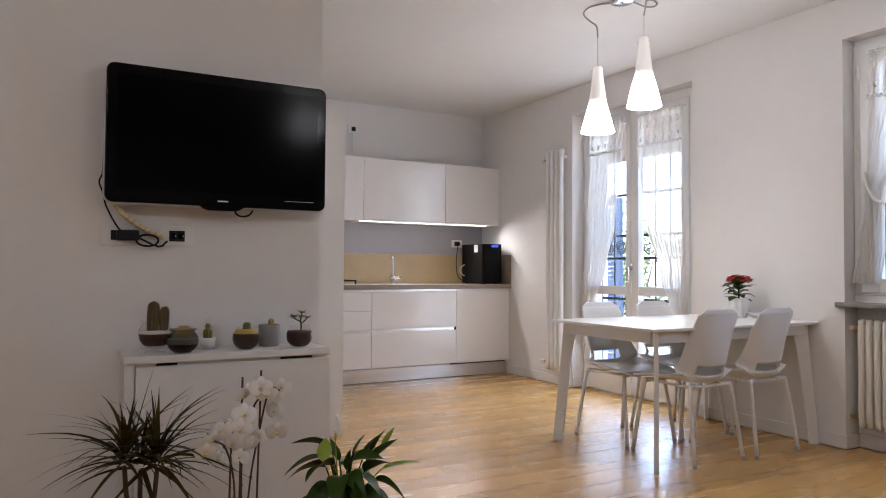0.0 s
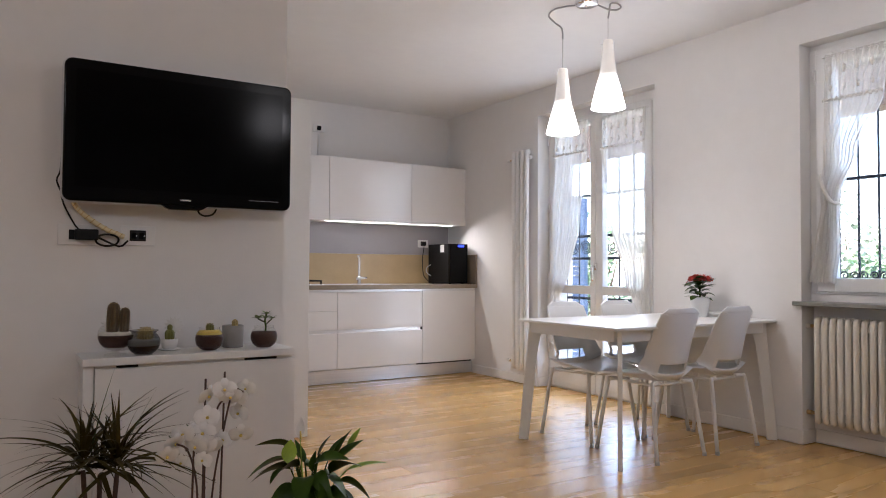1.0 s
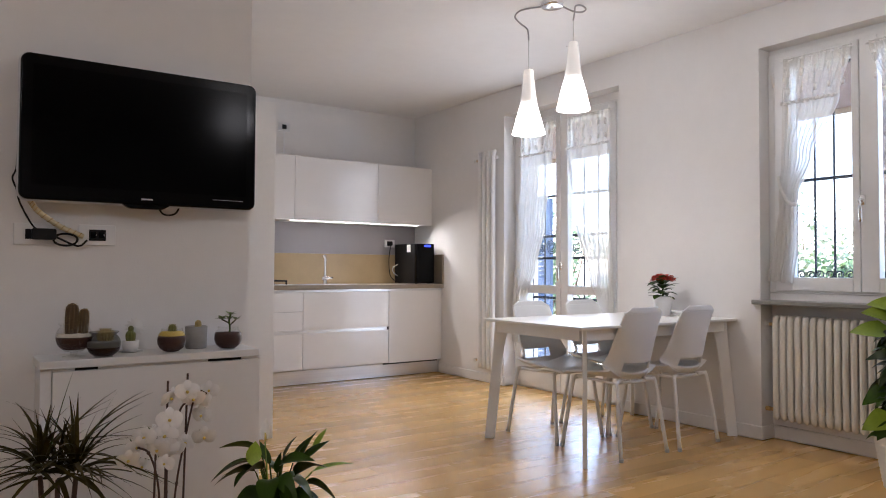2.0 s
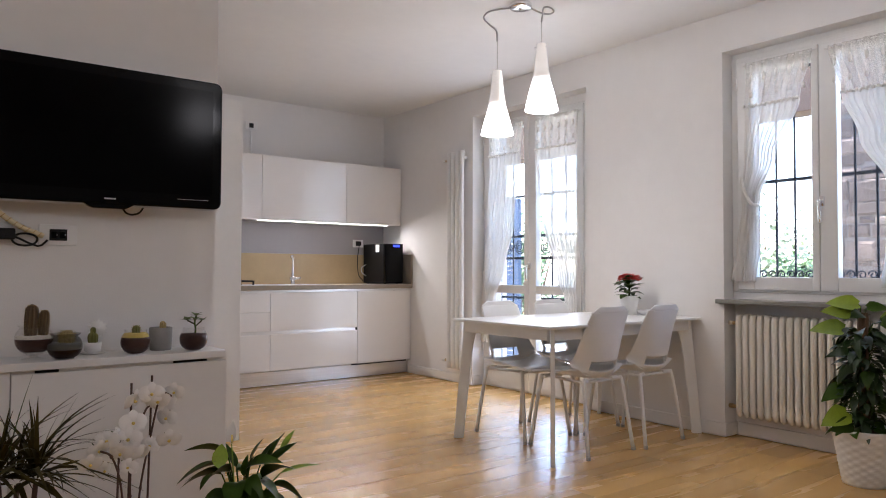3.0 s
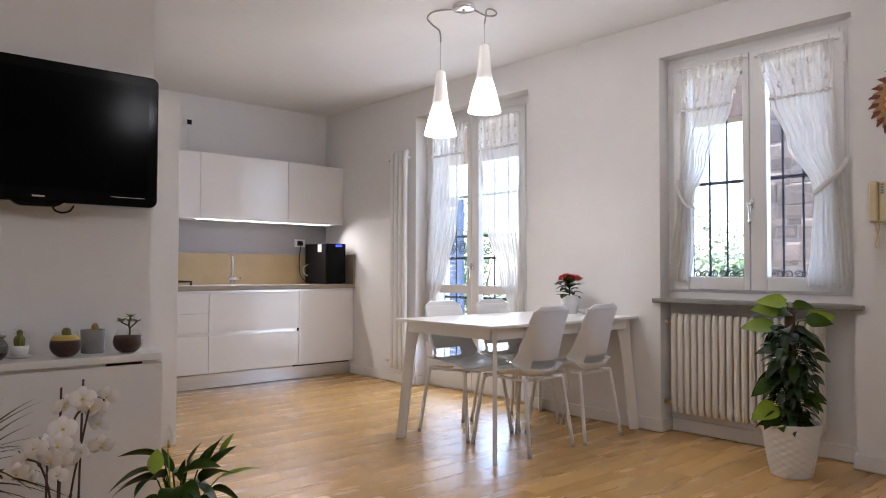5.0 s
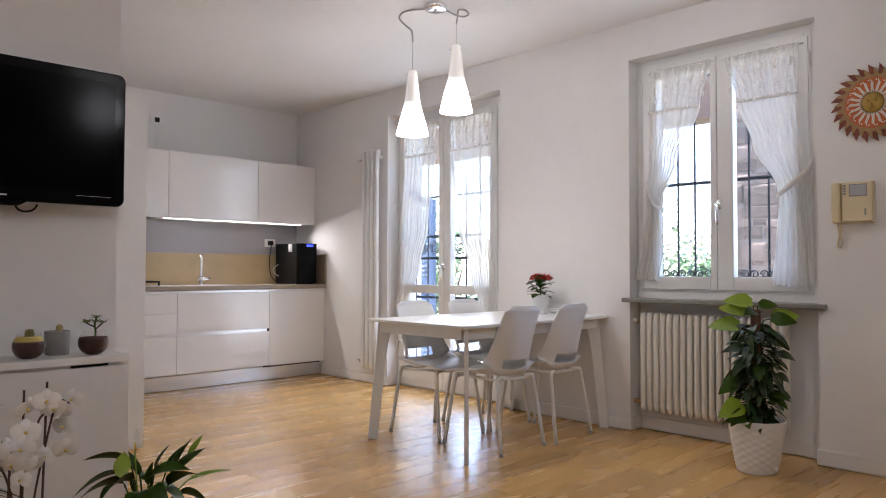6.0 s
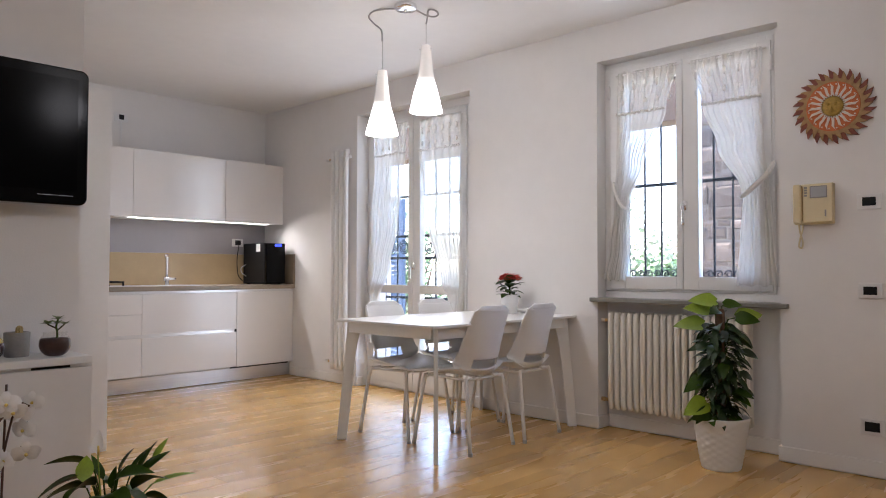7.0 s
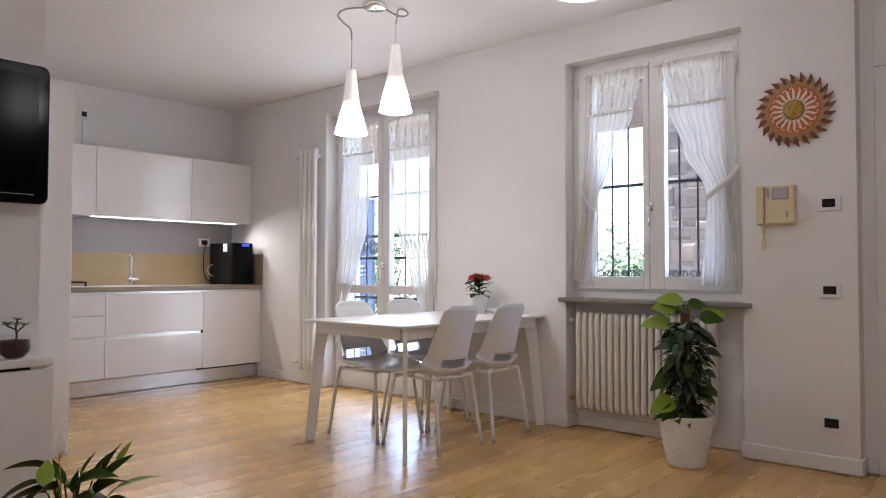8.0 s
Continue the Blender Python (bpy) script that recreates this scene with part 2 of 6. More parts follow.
setting("ceiling", box(X0 - 0.2, OUT, Y0 - 0.2, KY + 0.3, CEIL, CEIL + 0.2), CEILING, "plain white painted ceiling", "ceiling")
floor = setting("floor", box(X0 - 0.2, OUT, Y0 - 0.2, KY + 0.3, -0.12, -0.006), JOINT, "light oak strip parquet floor", "floor")

# ---- skirting ----
def skirting(name, x0, x1, y0, y1):
    bm = box(x0, x1, y0, y1, 0.004, 0.088)
    setting(name, bm, TRIM, "low white lacquered skirting board", "baseboard", bevel=0.006)


NX = W + 0.13                # back of the radiator niche
FDL = 5.07                   # far side of the French window
skirting("baseboard", W - 0.014, W, WN[1] - 0.014, FD[0])
skirting("baseboard", W, NX, WN[1] - 0.014, WN[1])
skirting("baseboard", NX - 0.014, NX, WN[0] + 0.014, WN[1] - 0.014)
skirting("baseboard", W, NX, WN[0], WN[0] + 0.014)
skirting("baseboard", W - 0.014, W, END - 0.014, WN[0] + 0.014)
skirting("baseboard", W, EX, END - 0.014, END)
skirting("baseboard", EX - 0.014, EX, 0.757, END - 0.014)
skirting("baseboard", W - 0.014, W, FDL, 6.10)
skirting("baseboard", W, W + 0.08, FDL - 0.014, FDL)
skirting("baseboard", 1.163, 1.177, TVY, TVY + 0.12)
skirting("baseboard", X0, 0.25, TVY - 0.014, TVY)

# ---- French window ----
def pane(name, parent, x, y0, y1, z0, z1):
    p = part(name, box(x - 0.004, x + 0.004, y0, y1, z0, z1), GLASS, parent)
    p.visible_shadow = False
    return p


def bars(bm, x0, x1, y0, y1, z0, z1, w, low=None):
    """Four rails of a sash as one ring."""
    low = low or w
    box(x0, x1, y0, y0 + w, z0, z1, bm)
    box(x0, x1, y1 - w, y1, z0, z1, bm)
    box(x0, x1, y0 + w, y1 - w, z0, z0 + low, bm)
    box(x0, x1, y0 + w, y1 - w, z1 - w, z1, bm)
    return bm


def handle(parent, x, y, z):
    bm = lathe([(0.013, -0.03), (0.016, -0.026), (0.016, 0.026), (0.013, 0.03)], 14)
    bmesh.ops.transform(bm, matrix=pose(x - 0.004, y, z), verts=bm.verts)
    h = part("handle_plate", bm, CHROME, parent, smooth=True)
    part("lever", tube(bend([(x - 0.006, y, z), (x - 0.045, y, z), (x - 0.05, y - 0.005, z - 0.02), (x - 0.048, y - 0.008, z - 0.125)], 5), 0.009, 10), CHROME, h, "chrome lever handle", smooth=True)


def hinge(parent, x, y, z):
    part("hinge", lathe([(0.004, -0.045), (0.009, -0.04), (0.009, 0.04), (0.004, 0.045)], 12, at=(x, y, z)), METALW, parent, smooth=True)


def sash_bars(bm, x0, x1, y0, y1, z0, z1, near, far, top, low):
    """A sash whose two stiles and two rails each have their own width."""
    box(x0, x1, y0, y0 + near, z0, z1, bm)
    box(x0, x1, y1 - far, y1, z0, z1, bm)
    box(x0, x1, y0 + near, y1 - far, z0, z0 + low, bm)
    box(x0, x1, y0 + near, y1 - far, z1 - top, z1, bm)
    return bm


fx = W + 0.13
fw_ = thing("door_french", pose(0, 0, 0), "white double French window with lower glass panels", "french window", kind="structure")
part("door_frame", sash_bars(bmesh.new(), fx, fx + 0.07, FD[0] + 0.004, FDL - 0.003, 0.0, 2.395, 0.133, 0.02, 0.014, 0.012), FRAME, fw_, bevel=0.004)
for a, b, near, far, side in ((3.842, 4.456, 0.074, 0.083, 0), (4.460, 5.046, 0.057, 0.074, 1)):
    leaf = part("door_leaf", sash_bars(bmesh.new(), fx - 0.012, fx + 0.05, a, b, 0.014, 2.380, near, far, 0.072, 0.22), FRAME, fw_, bevel=0.005)
    part("rail", box(fx - 0.011, fx + 0.048, a + near, b - far, 0.847, 0.919), FRAME, leaf, bevel=0.004)
    pane("pane", leaf, fx + 0.02, a + near - 0.002, b - far + 0.002, 0.917, 2.309)
    pane("pane", leaf, fx + 0.02, a + near - 0.002, b - far + 0.002, 0.232, 0.849)
    part("drip_panel", box(fx - 0.016, fx - 0.0125, a + 0.06, b - 0.06, 0.06, 0.215), FRAME, leaf, bevel=0.003)
    for z in (0.35, 1.0, 1.62, 2.24):
        hinge(leaf, fx - 0.016, a - 0.004 if not side else b + 0.004, z)
handle(fw_, fx - 0.014, 4.445, 1.085)
part("threshold", box(fx + 0.02, OUT, FD[0] + 0.003, FDL - 0.003, -0.004, 0.012), SILL, fw_, "grey stone threshold")

# ---- window over the radiator ----
wx = W + 0.10
wn_ = thing("window_1", pose(0, 0, 0), "white two-sash wooden window, closed, with tied curtains", "window", kind="structure")
part("window_frame", bars(bmesh.new(), wx, wx + 0.08, WN[0] + 0.052, WN[1] - 0.003, 0.916, 2.418, 0.04, 0.04), FRAME, wn_, bevel=0.004)
part("head_board", box(wx + 0.015, wx + 0.08, WN[0] + 0.052, WN[1] - 0.003, 2.419, WN[2] + 0.004), FRAME, wn_)
mid = 2.003
for a, b, near, far, side in ((WN[0] + 0.068, mid - 0.002, 0.076, 0.098, 0), (mid + 0.002, WN[1] - 0.048, 0.042, 0.110, 1)):
    sash = part("sash", sash_bars(bmesh.new(), wx - 0.012, wx + 0.05, a, b, 0.930, 2.385, near, far, 0.088, 0.083), FRAME, wn_, bevel=0.005)
    pane("pane", sash, wx + 0.02, a + near - 0.002, b - far + 0.002, 1.011, 2.299)
    for z in (1.05, 2.25):
        hinge(sash, wx - 0.016, a - 0.004 if not side else b + 0.004, z)
handle(wn_, wx - 0.014, mid - 0.016, 1.455)
setting("window_sill", box(W - 0.035, wx + 0.08, 1.352, 2.606, SILLZ - 0.028, SILLZ), SILL, "long grey stone window sill", "window sill", bevel=0.006)


# ---- curtains ----
def curtain(name, x, edges, label, pleats=9, lace=0.30, depth=0.0085, seed=1):
    """A sheer panel. edges: (height, near edge, far edge) from the rod down."""
    rnd = random.Random(seed)
    root = thing(name, pose(x, 0, 0), label, "curtain", "tied sheer curtains")
    top, low = edges[0][0], edges[-1][0]
    rows, cols = 56, 72
    ph = [rnd.uniform(0, 6.28) for _ in range(4)]

    def edge(z):
        for p, q in zip(edges, edges[1:]):
            if q[0] <= z <= p[0]:
                t = (p[0] - z) / (p[0] - q[0])
                t = t * t * (3 - 2 * t)
                return p[1] + (q[1] - p[1]) * t, p[2] + (q[2] - p[2]) * t
        return edges[-1][1], edges[-1][2]

    full = edges[0][2] - edges[0][1]

    def sheet(z1, z0, n, extra=0.0):
        bm = bmesh.new()
        grid = []
        for i in range(n + 1):
            z = z1 + (z0 - z1) * i / n
            a, b = edge(z)
            squeeze = max(0.25, (b - a) / full)
            amp = depth * (0.45 + 0.5 / squeeze) * (0.6 + 0.4 * min(1, (top - z) * 3))
            line = []
            for k in range(cols + 1):
                u = k / cols
                w = amp * (math.sin(6.283 * pleats * u + ph[0] + 0.14 * math.sin(z * 4 + ph[1]) + 1.6 * math.sin(u * 7 + ph[3])) + 0.45 * math.sin(6.283 * pleats * 2.3 * u + ph[2] + z * 0.5))
                line.append(bm.verts.new((-abs(amp) - 0.012 + w - extra, a + (b - a) * u + 0.0015 * math.sin(z * 6 + u * 9 + ph[3]), z + 0.006 * math.sin(6.28 * u * 3 + ph[1]) * (i == n))))
            grid.append(line)
        for g, h in zip(grid, grid[1:]):
            for k in range(cols):
                bm.faces.new((g[k], g[k + 1], h[k + 1], h[k]))
        return bm

    cloth = part("cloth", sheet(top - lace, low, rows), SHEER, root, smooth=True)
    part("lace_top", sheet(top, top - lace + 0.002, 14), LACE, root, "lace band with a small pattern", smooth=True)
    # ruffle at the seam and small lace motifs
    bm = bmesh.new()
    a, b = edge(top - lace)
    for k in range(36):
        u = (k + 0.5) / 36
        c = lathe([(0.002, -0.011), (0.007, -0.006), (0.0075, 0.002), (0.003, 0.010)], 6, at=(-0.036 + 0.006 * math.sin(k * 2.1), a + (b - a) * u, top - lace + 0.004 * math.sin(k * 1.7)), bm=bm)
    part("ruffle", bm, LACE_THICK, root, "gathered lace seam", smooth=True)
    count = max(4, int(full / 0.075))
    for k in range(count):
        y = edges[0][1] + full * (k + 0.5) / count
        for zz, hh in ((top - 0.10, 0.030), (top - 0.21, 0.022)):
            part("lace_motif", lathe([(0.0, -hh), (0.006, -hh * 0.8), (0.011, -hh * 0.2), (0.010, hh * 0.5), (0.0, hh)], 10, at=(-0.036, y, zz)), SHEER, root)
    part("rod", tube([(-0.012, edges[0][1] - 0.02, top - 0.012), (-0.012, edges[0][2] + 0.02, top - 0.012)], 0.0045, 8), METALW, root, "thin white curtain rod", smooth=True)
    return root


c1 = curtain("curtain", wx - 0.014, [(2.362, 2.03, 2.44), (2.085, 2.10, 2.447), (1.75, 2.25, 2.45), (1.50, 2.35, 2.46), (1.45, 2.36, 2.455), (1.2, 2.36, 2.50), (0.985, 2.385, 2.545)], "sheer white voile curtain tied back at the window", 8, 0.28, seed=3)
c2 = curtain("curtain", wx - 0.014, [(2.352, 1.507, 1.938), (2.06, 1.512, 1.86), (1.795, 1.50, 1.769), (1.52, 1.47, 1.63), (1.47, 1.465, 1.62), (1.2, 1.44, 1.64), (0.965, 1.42, 1.665)], "sheer white voile curtain tied back at the window", 8, 0.29, seed=5)
part("tie_band", tube(bend([(-0.02, 2.475, 1.64), (-0.055, 2.44, 1.56), (-0.07, 2.385, 1.47), (-0.03, 2.35, 1.455)], 5), [0.005] + [0.011] * 14 + [0.006], 8), LACE_THICK, c1, "gathered lace tie band", smooth=True)
part("tie_band", tube(bend([(-0.02, 1.445, 1.675), (-0.055, 1.475, 1.60), (-0.07, 1.56, 1.52), (-0.03, 1.63, 1.48)], 5), [0.006] + [0.015] * 14 + [0.008], 8), LACE_THICK, c2, "gathered lace tie band", smooth=True)
curtain("curtain", fx - 0.014, [(2.335, 3.878, 4.35), (2.05, 3.885, 4.355), (1.49, 3.87, 4.266), (0.945, 3.847, 4.09), (0.80, 3.845, 4.005), (0.40, 3.842, 3.99)], "long sheer white curtain on the French window", 9, 0.27, seed=7)
curtain("curtain", fx - 0.014, [(2.345, 4.52, 4.94), (2.07, 4.545, 4.947), (1.45, 4.636, 4.997), (1.1, 4.74, 5.015), (0.79, 4.878, 5.03), (0.40, 4.90, 5.035)], "long sheer white curtain on the French window", 9, 0.27, seed=9)


# ---- radiators ----
def low_radiator():
    root = thing("radiator", pose(W + 0.06, 0, 0), "ivory column radiator under the window sill", "radiator")
    n, y0, y1, z0, z1 = 20, 1.575, 2.505, 0.15, 0.765
    step = (y1 - y0) / n
    for k in range(n):
        y = y0 + step * (k + 0.5)
        bm = bmesh.new()
        for dx in (-0.032, 0.02):
            tube(bend([(dx * 0.4, y, z0 + 0.006), (dx, y, z0 + 0.03), (dx, y, (z0 + z1) / 2), (dx, y, z1 - 0.03), (dx * 0.4, y, z1 - 0.006)], 4), 0.018, 12, bm)
        for z in (z0 + 0.045, z1 - 0.045):
            tube([(-0.006, y - step / 2, z), (-0.006, y + step / 2, z)], 0.02, 12, bm)
        col = part("column", bm, IVORY, root)
        for f in col.data.polygons:
            f.use_smooth = len(f.vertices) == 4
    for z, mat in ((z0 + 0.045, BRASS), (z1 - 0.045, BRASS)):
        v = part("valve", tube([(-0.006, y1, z), (-0.006, y1 + 0.03, z)], 0.011, 10), mat, root, "small brass valve", smooth=True)
        part("valve_cap", tube([(-0.006, y1 + 0.03, z), (-0.006, y1 + 0.058, z)], 0.014, 12), IVORY if z > 0.4 else BRASS, v, smooth=True)
    for y in (y0 + 0.1, y1 - 0.1):
        part("bracket", box(0.02, 0.068, y - 0.01, y + 0.01, z1 - 0.05, z1 - 0.03), IVORY, root)


def tall_radiator():
    root = thing("tall_radiator", pose(W - 0.045, 0, 0), "tall narrow white tubular wall radiator", "radiator")
    y0, y1, z0, z1 = 5.125, 5.385, 0.17, 2.117
    for k in range(4):
        y = y0 + (k + 0.5) * (y1 - y0) / 4
        part("column", tube(bend([(0.01, y, z0), (-0.012, y, z0 + 0.04), (-0.012, y, 1.1), (-0.012, y, z1 - 0.04), (0.01, y, z1)], 4), 0.022, 12), METALW, root, smooth=True)
    for z in (z0 + 0.03, z1 - 0.03):
        part("header", tube([(0.01, y0, z), (0.01, y1, z)], 0.017, 10), METALW, root, smooth=True)
        v = part("valve", tube([(0.01, y1, z), (0.01, y1 + 0.045, z)], 0.010, 10), BRASS, root, "brass valve", smooth=True)
        part("valve_cap", tube([(0.01, y1 + 0.045, z), (0.01, y1 + 0.085, z)], 0.015, 12), METALW, v, smooth=True)
    for z in (0.4, 1.85):
        part("bracket", box(0.0, 0.045, 5.23, 5.26, z, z + 0.03), METALW, root)


low_radiator()
tall_radiator()

# ---- entrance door beyond the corner ----
ed = thing("door_entrance", pose(EX, 0, 0), "white lacquered entrance door in a broad casing", "door", kind="structure")
part("door_casing", box(-0.02, 0, 0.665, 0.757, 0, 2.115), TRIM, ed, bevel=0.004)
part("door_casing", box(-0.02, 0, -0.36, -0.27, 0, 2.115), TRIM, ed, bevel=0.004)
part("door_head", box(-0.02, 0, -0.36, 0.757, 2.118, CEIL - 0.002), TRIM, ed, bevel=0.004)
part("door_leaf", box(-0.012, -0.001, -0.265, 0.66, 0.006, 2.112), TRIM, ed, bevel=0.004)
kn = part("door_handle", lathe([(0.022, 0), (0.022, 0.004), (0.018, 0.008)], 16), CHROME, ed, smooth=True, at=pose(-0.012, -0.2, 1.05, 0, -90, 0))
kn.parent = ed
kn.matrix_local = pose(-0.012, -0.2, 1.05, 0, -90, 0)

# ---- kitchen ----
BF = 6.056                   # front of the base units
UF = 6.244                   # front of the wall units


def front(parent, x0, x1, z0, z1, y, name="drawer_front"):
    return part(name, box(x0 + 0.0015, x1 - 0.0015, y, y + 0.02, z0, z1), GLOSS, parent, bevel=0.002)


def base_unit(x0, x1, fronts, label):
    root = thing("base_cabinet", pose(0, 0, 0), label, "kitchen cabinet", "kitchen base units")
    part("body", box(x0 + 0.001, x1 - 0.001, BF + 0.021, KY - 0.004, 0.137, 0.862), CARCASS, root)
    for z0, z1 in fronts:
        front(root, x0, x1, z0, z1, BF, "drawer_front" if len(fronts) > 1 else "door")
    part("grip_channel", box(x0, x1, BF + 0.008, BF + 0.0205, 0.842, 0.862), ALU, root, "aluminium grip channel")
    if len(fronts) > 1:
        part("grip_channel", box(x0, x1, BF + 0.008, BF + 0.0205, 0.468, 0.497), ALU, root, "aluminium grip channel")
    return root


base_unit(1.46, 2.06, [(0.145, 0.468), (0.497, 0.66), (0.664, 0.838)], "glossy white base cabinet with three drawers")
base_unit(2.06, 2.66, [(0.145, 0.468), (0.497, 0.665), (0.669, 0.838)], "glossy white base cabinet with three drawers")
ub = base_unit(2.66, 3.555, [(0.145, 0.468), (0.497, 0.838)], "wide glossy white base cabinet with two deep drawers")
part("end_cap", box(3.538, 3.5535, BF - 0.001, BF + 0.02, 0.468, 0.497), MATT, ub, "black plastic end cap")
base_unit(3.556, W - 0.004, [(0.142, 0.842)], "tall glossy white dishwasher front in the kitchen run")
# Shade of the slit below the dishwasher front, set in as a black strip
part("foot_gap_shade", box(3.50, W - 0.05, BF + 0.012, BF + 0.0205, 0.1285, 0.1415), MATT, ub, "black strip for the shade in the gap above the plinth")
setting("plinth", box(1.46, W - 0.004, 6.113, 6.13, 0.006, 0.128), ALU, "brushed aluminium kitchen plinth", "plinth")
wt = tagged(part("worktop", box(1.40, W - 0.002, 6.026, KY - 0.002, 0.866, 0.905), STONE, bevel=0.003), "taupe stone kitchen worktop", "worktop")
bs = tagged(part("backsplash", box(1.40, W - 0.022, KY - 0.014, KY - 0.002, 0.906, 1.206), BEIGE), "low sand-coloured backsplash panel behind the worktop", "backsplash")
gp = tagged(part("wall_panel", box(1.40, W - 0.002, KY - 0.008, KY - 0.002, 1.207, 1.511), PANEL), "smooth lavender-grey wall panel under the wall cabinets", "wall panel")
us = tagged(part("side_splash", box(W - 0.02, W - 0.002, 6.028, KY - 0.002, 0.906, 1.206), STONE), "taupe stone splash panel at the worktop's end", "backsplash")
for x0, x1 in ((1.46, 2.06), (2.06, 2.65), (2.65, 3.534), (3.534, W - 0.04)):
    root = thing("wall_cabinet", pose(0, 0, 0), "glossy white handleless wall cabinet", "kitchen cabinet", "kitchen wall units")
    part("body", box(x0 + 0.001, x1 - 0.001, UF + 0.021, KY - 0.002, 1.512, 2.105), CARCASS, root)
    front(root, x0, x1, 1.508, 2.105, UF, "door")
part("filler", box(W - 0.038, W - 0.002, UF + 0.006, UF + 0.02, 1.508, 2.105), GLOSS, root)
LED = material("warm LED diffuser", (1.0, 0.93, 0.82), 0.5, emit=1.2)
for x0, x1 in ((2.62, 3.43), (3.46, 4.04)):
    strip = thing("led_strip", pose(0, 0, 0), "slim lit LED strip under the wall cabinets", "light", "under-cabinet lights")
    part("housing", box(x0, x1, UF + 0.03, UF + 0.052, 1.506, 1.511), ALU, strip)
    part("diffuser", box(x0 + 0.004, x1 - 0.004, UF + 0.034, UF + 0.048, 1.503, 1.5055), LED, strip, "glowing white diffuser")
    lamp("led_light", "AREA", pose((x0 + x1) / 2, UF + 0.04, 1.495, -38, 0, 0), 0.46, (1.0, 0.92, 0.80), size=x1 - x0, size_y=0.03, spread=150)

# fridge column by the partition, taller than the wall units' foot
tc = thing("tall_cabinet", pose(0, 0, 0), "tall white cabinet column with a plain side panel", "kitchen cabinet")
part("body", box(1.08, 1.672, 4.319, 4.93, 0.01, 2.09), CARCASS, tc)
part("side_panel", box(1.06, 1.693, 4.30, 4.318, 0.0, 2.097), TRIM, tc, bevel=0.0015)
for z0, z1 in ((0.10, 0.85), (0.855, 2.09)):
    part("door", box(1.6735, 1.693, 4.3205, 4.927, z0, z1), GLOSS, tc, bevel=0.002)

# tap, sink, hob
tap = thing("kitchen_tap", pose(3.045, 6.42, 0.905), "slim chrome kitchen mixer tap", "tap")
part("body", lathe([(0.026, 0), (0.026, 0.008), (0.021, 0.012), (0.021, 0.075), (0.012, 0.08)], 20), CHROME, tap, smooth=True)
part("spout", tube(bend([(0, 0, 0.07), (0, 0, 0.2), (0, 0, 0.262), (-0.006, -0.012, 0.272), (-0.03, -0.05, 0.272), (-0.045, -0.068, 0.266)], 5), 0.0145, 12), CHROME, tap, smooth=True)
part("lever", tube([(-0.03, 0, 0.058), (0.075, -0.02, 0.062)], [0.018, 0.010], 12), CHROME, tap, smooth=True)
sink = thing("sink", pose(2.87, 6.30, 0.905), "inset taupe sink basin in the worktop", "sink")
part("rim", bars(bmesh.new(), 0, 0.004, -0.36, 0.36, -0.2, 0.2, 0.02), ALU, sink, bevel=0.001).matrix_local = pose(0, 0, 0, 0, -90, 90)
part("basin", box(-0.34, 0.34, -0.18, 0.18, 0.0005, 0.002), ALU, sink)
hob = thing("gas_hob", pose(2.25, 6.29, 0.905), "steel gas hob with black cast trivets", "hob")
part("plate", box(-0.29, 0.29, -0.25, 0.22, 0.0, 0.006), ALU, hob, bevel=0.003)
for sx in (-0.145, 0.145):
    bm = bmesh.new()
    for k in (-0.12, 0.12):
        box(sx + k - 0.006, sx + k + 0.006, -0.2, 0.2, 0.032, 0.046, bm)
        box(sx - 0.126, sx + 0.126, k * 1.6 - 0.006, k * 1.6 + 0.006, 0.0325, 0.0455, bm)
        for j in (-0.19, 0.19):
            box(sx + k - 0.006, sx + k + 0.006, j - 0.006, j + 0.006, 0.0065, 0.034, bm)
    box(sx - 0.12, sx + 0.12, -0.006, 0.006, 0.033, 0.045, bm)
    part("trivet", bm, MATT, hob, "black cast-iron trivet")
    for sy in (-0.1, 0.1):
        part("burner", lathe([(0.045, 0.0065), (0.045, 0.016), (0.03, 0.024), (0.0, 0.025)], 20, at=(sx, sy, 0), caps=False), MATT, hob, smooth=True)


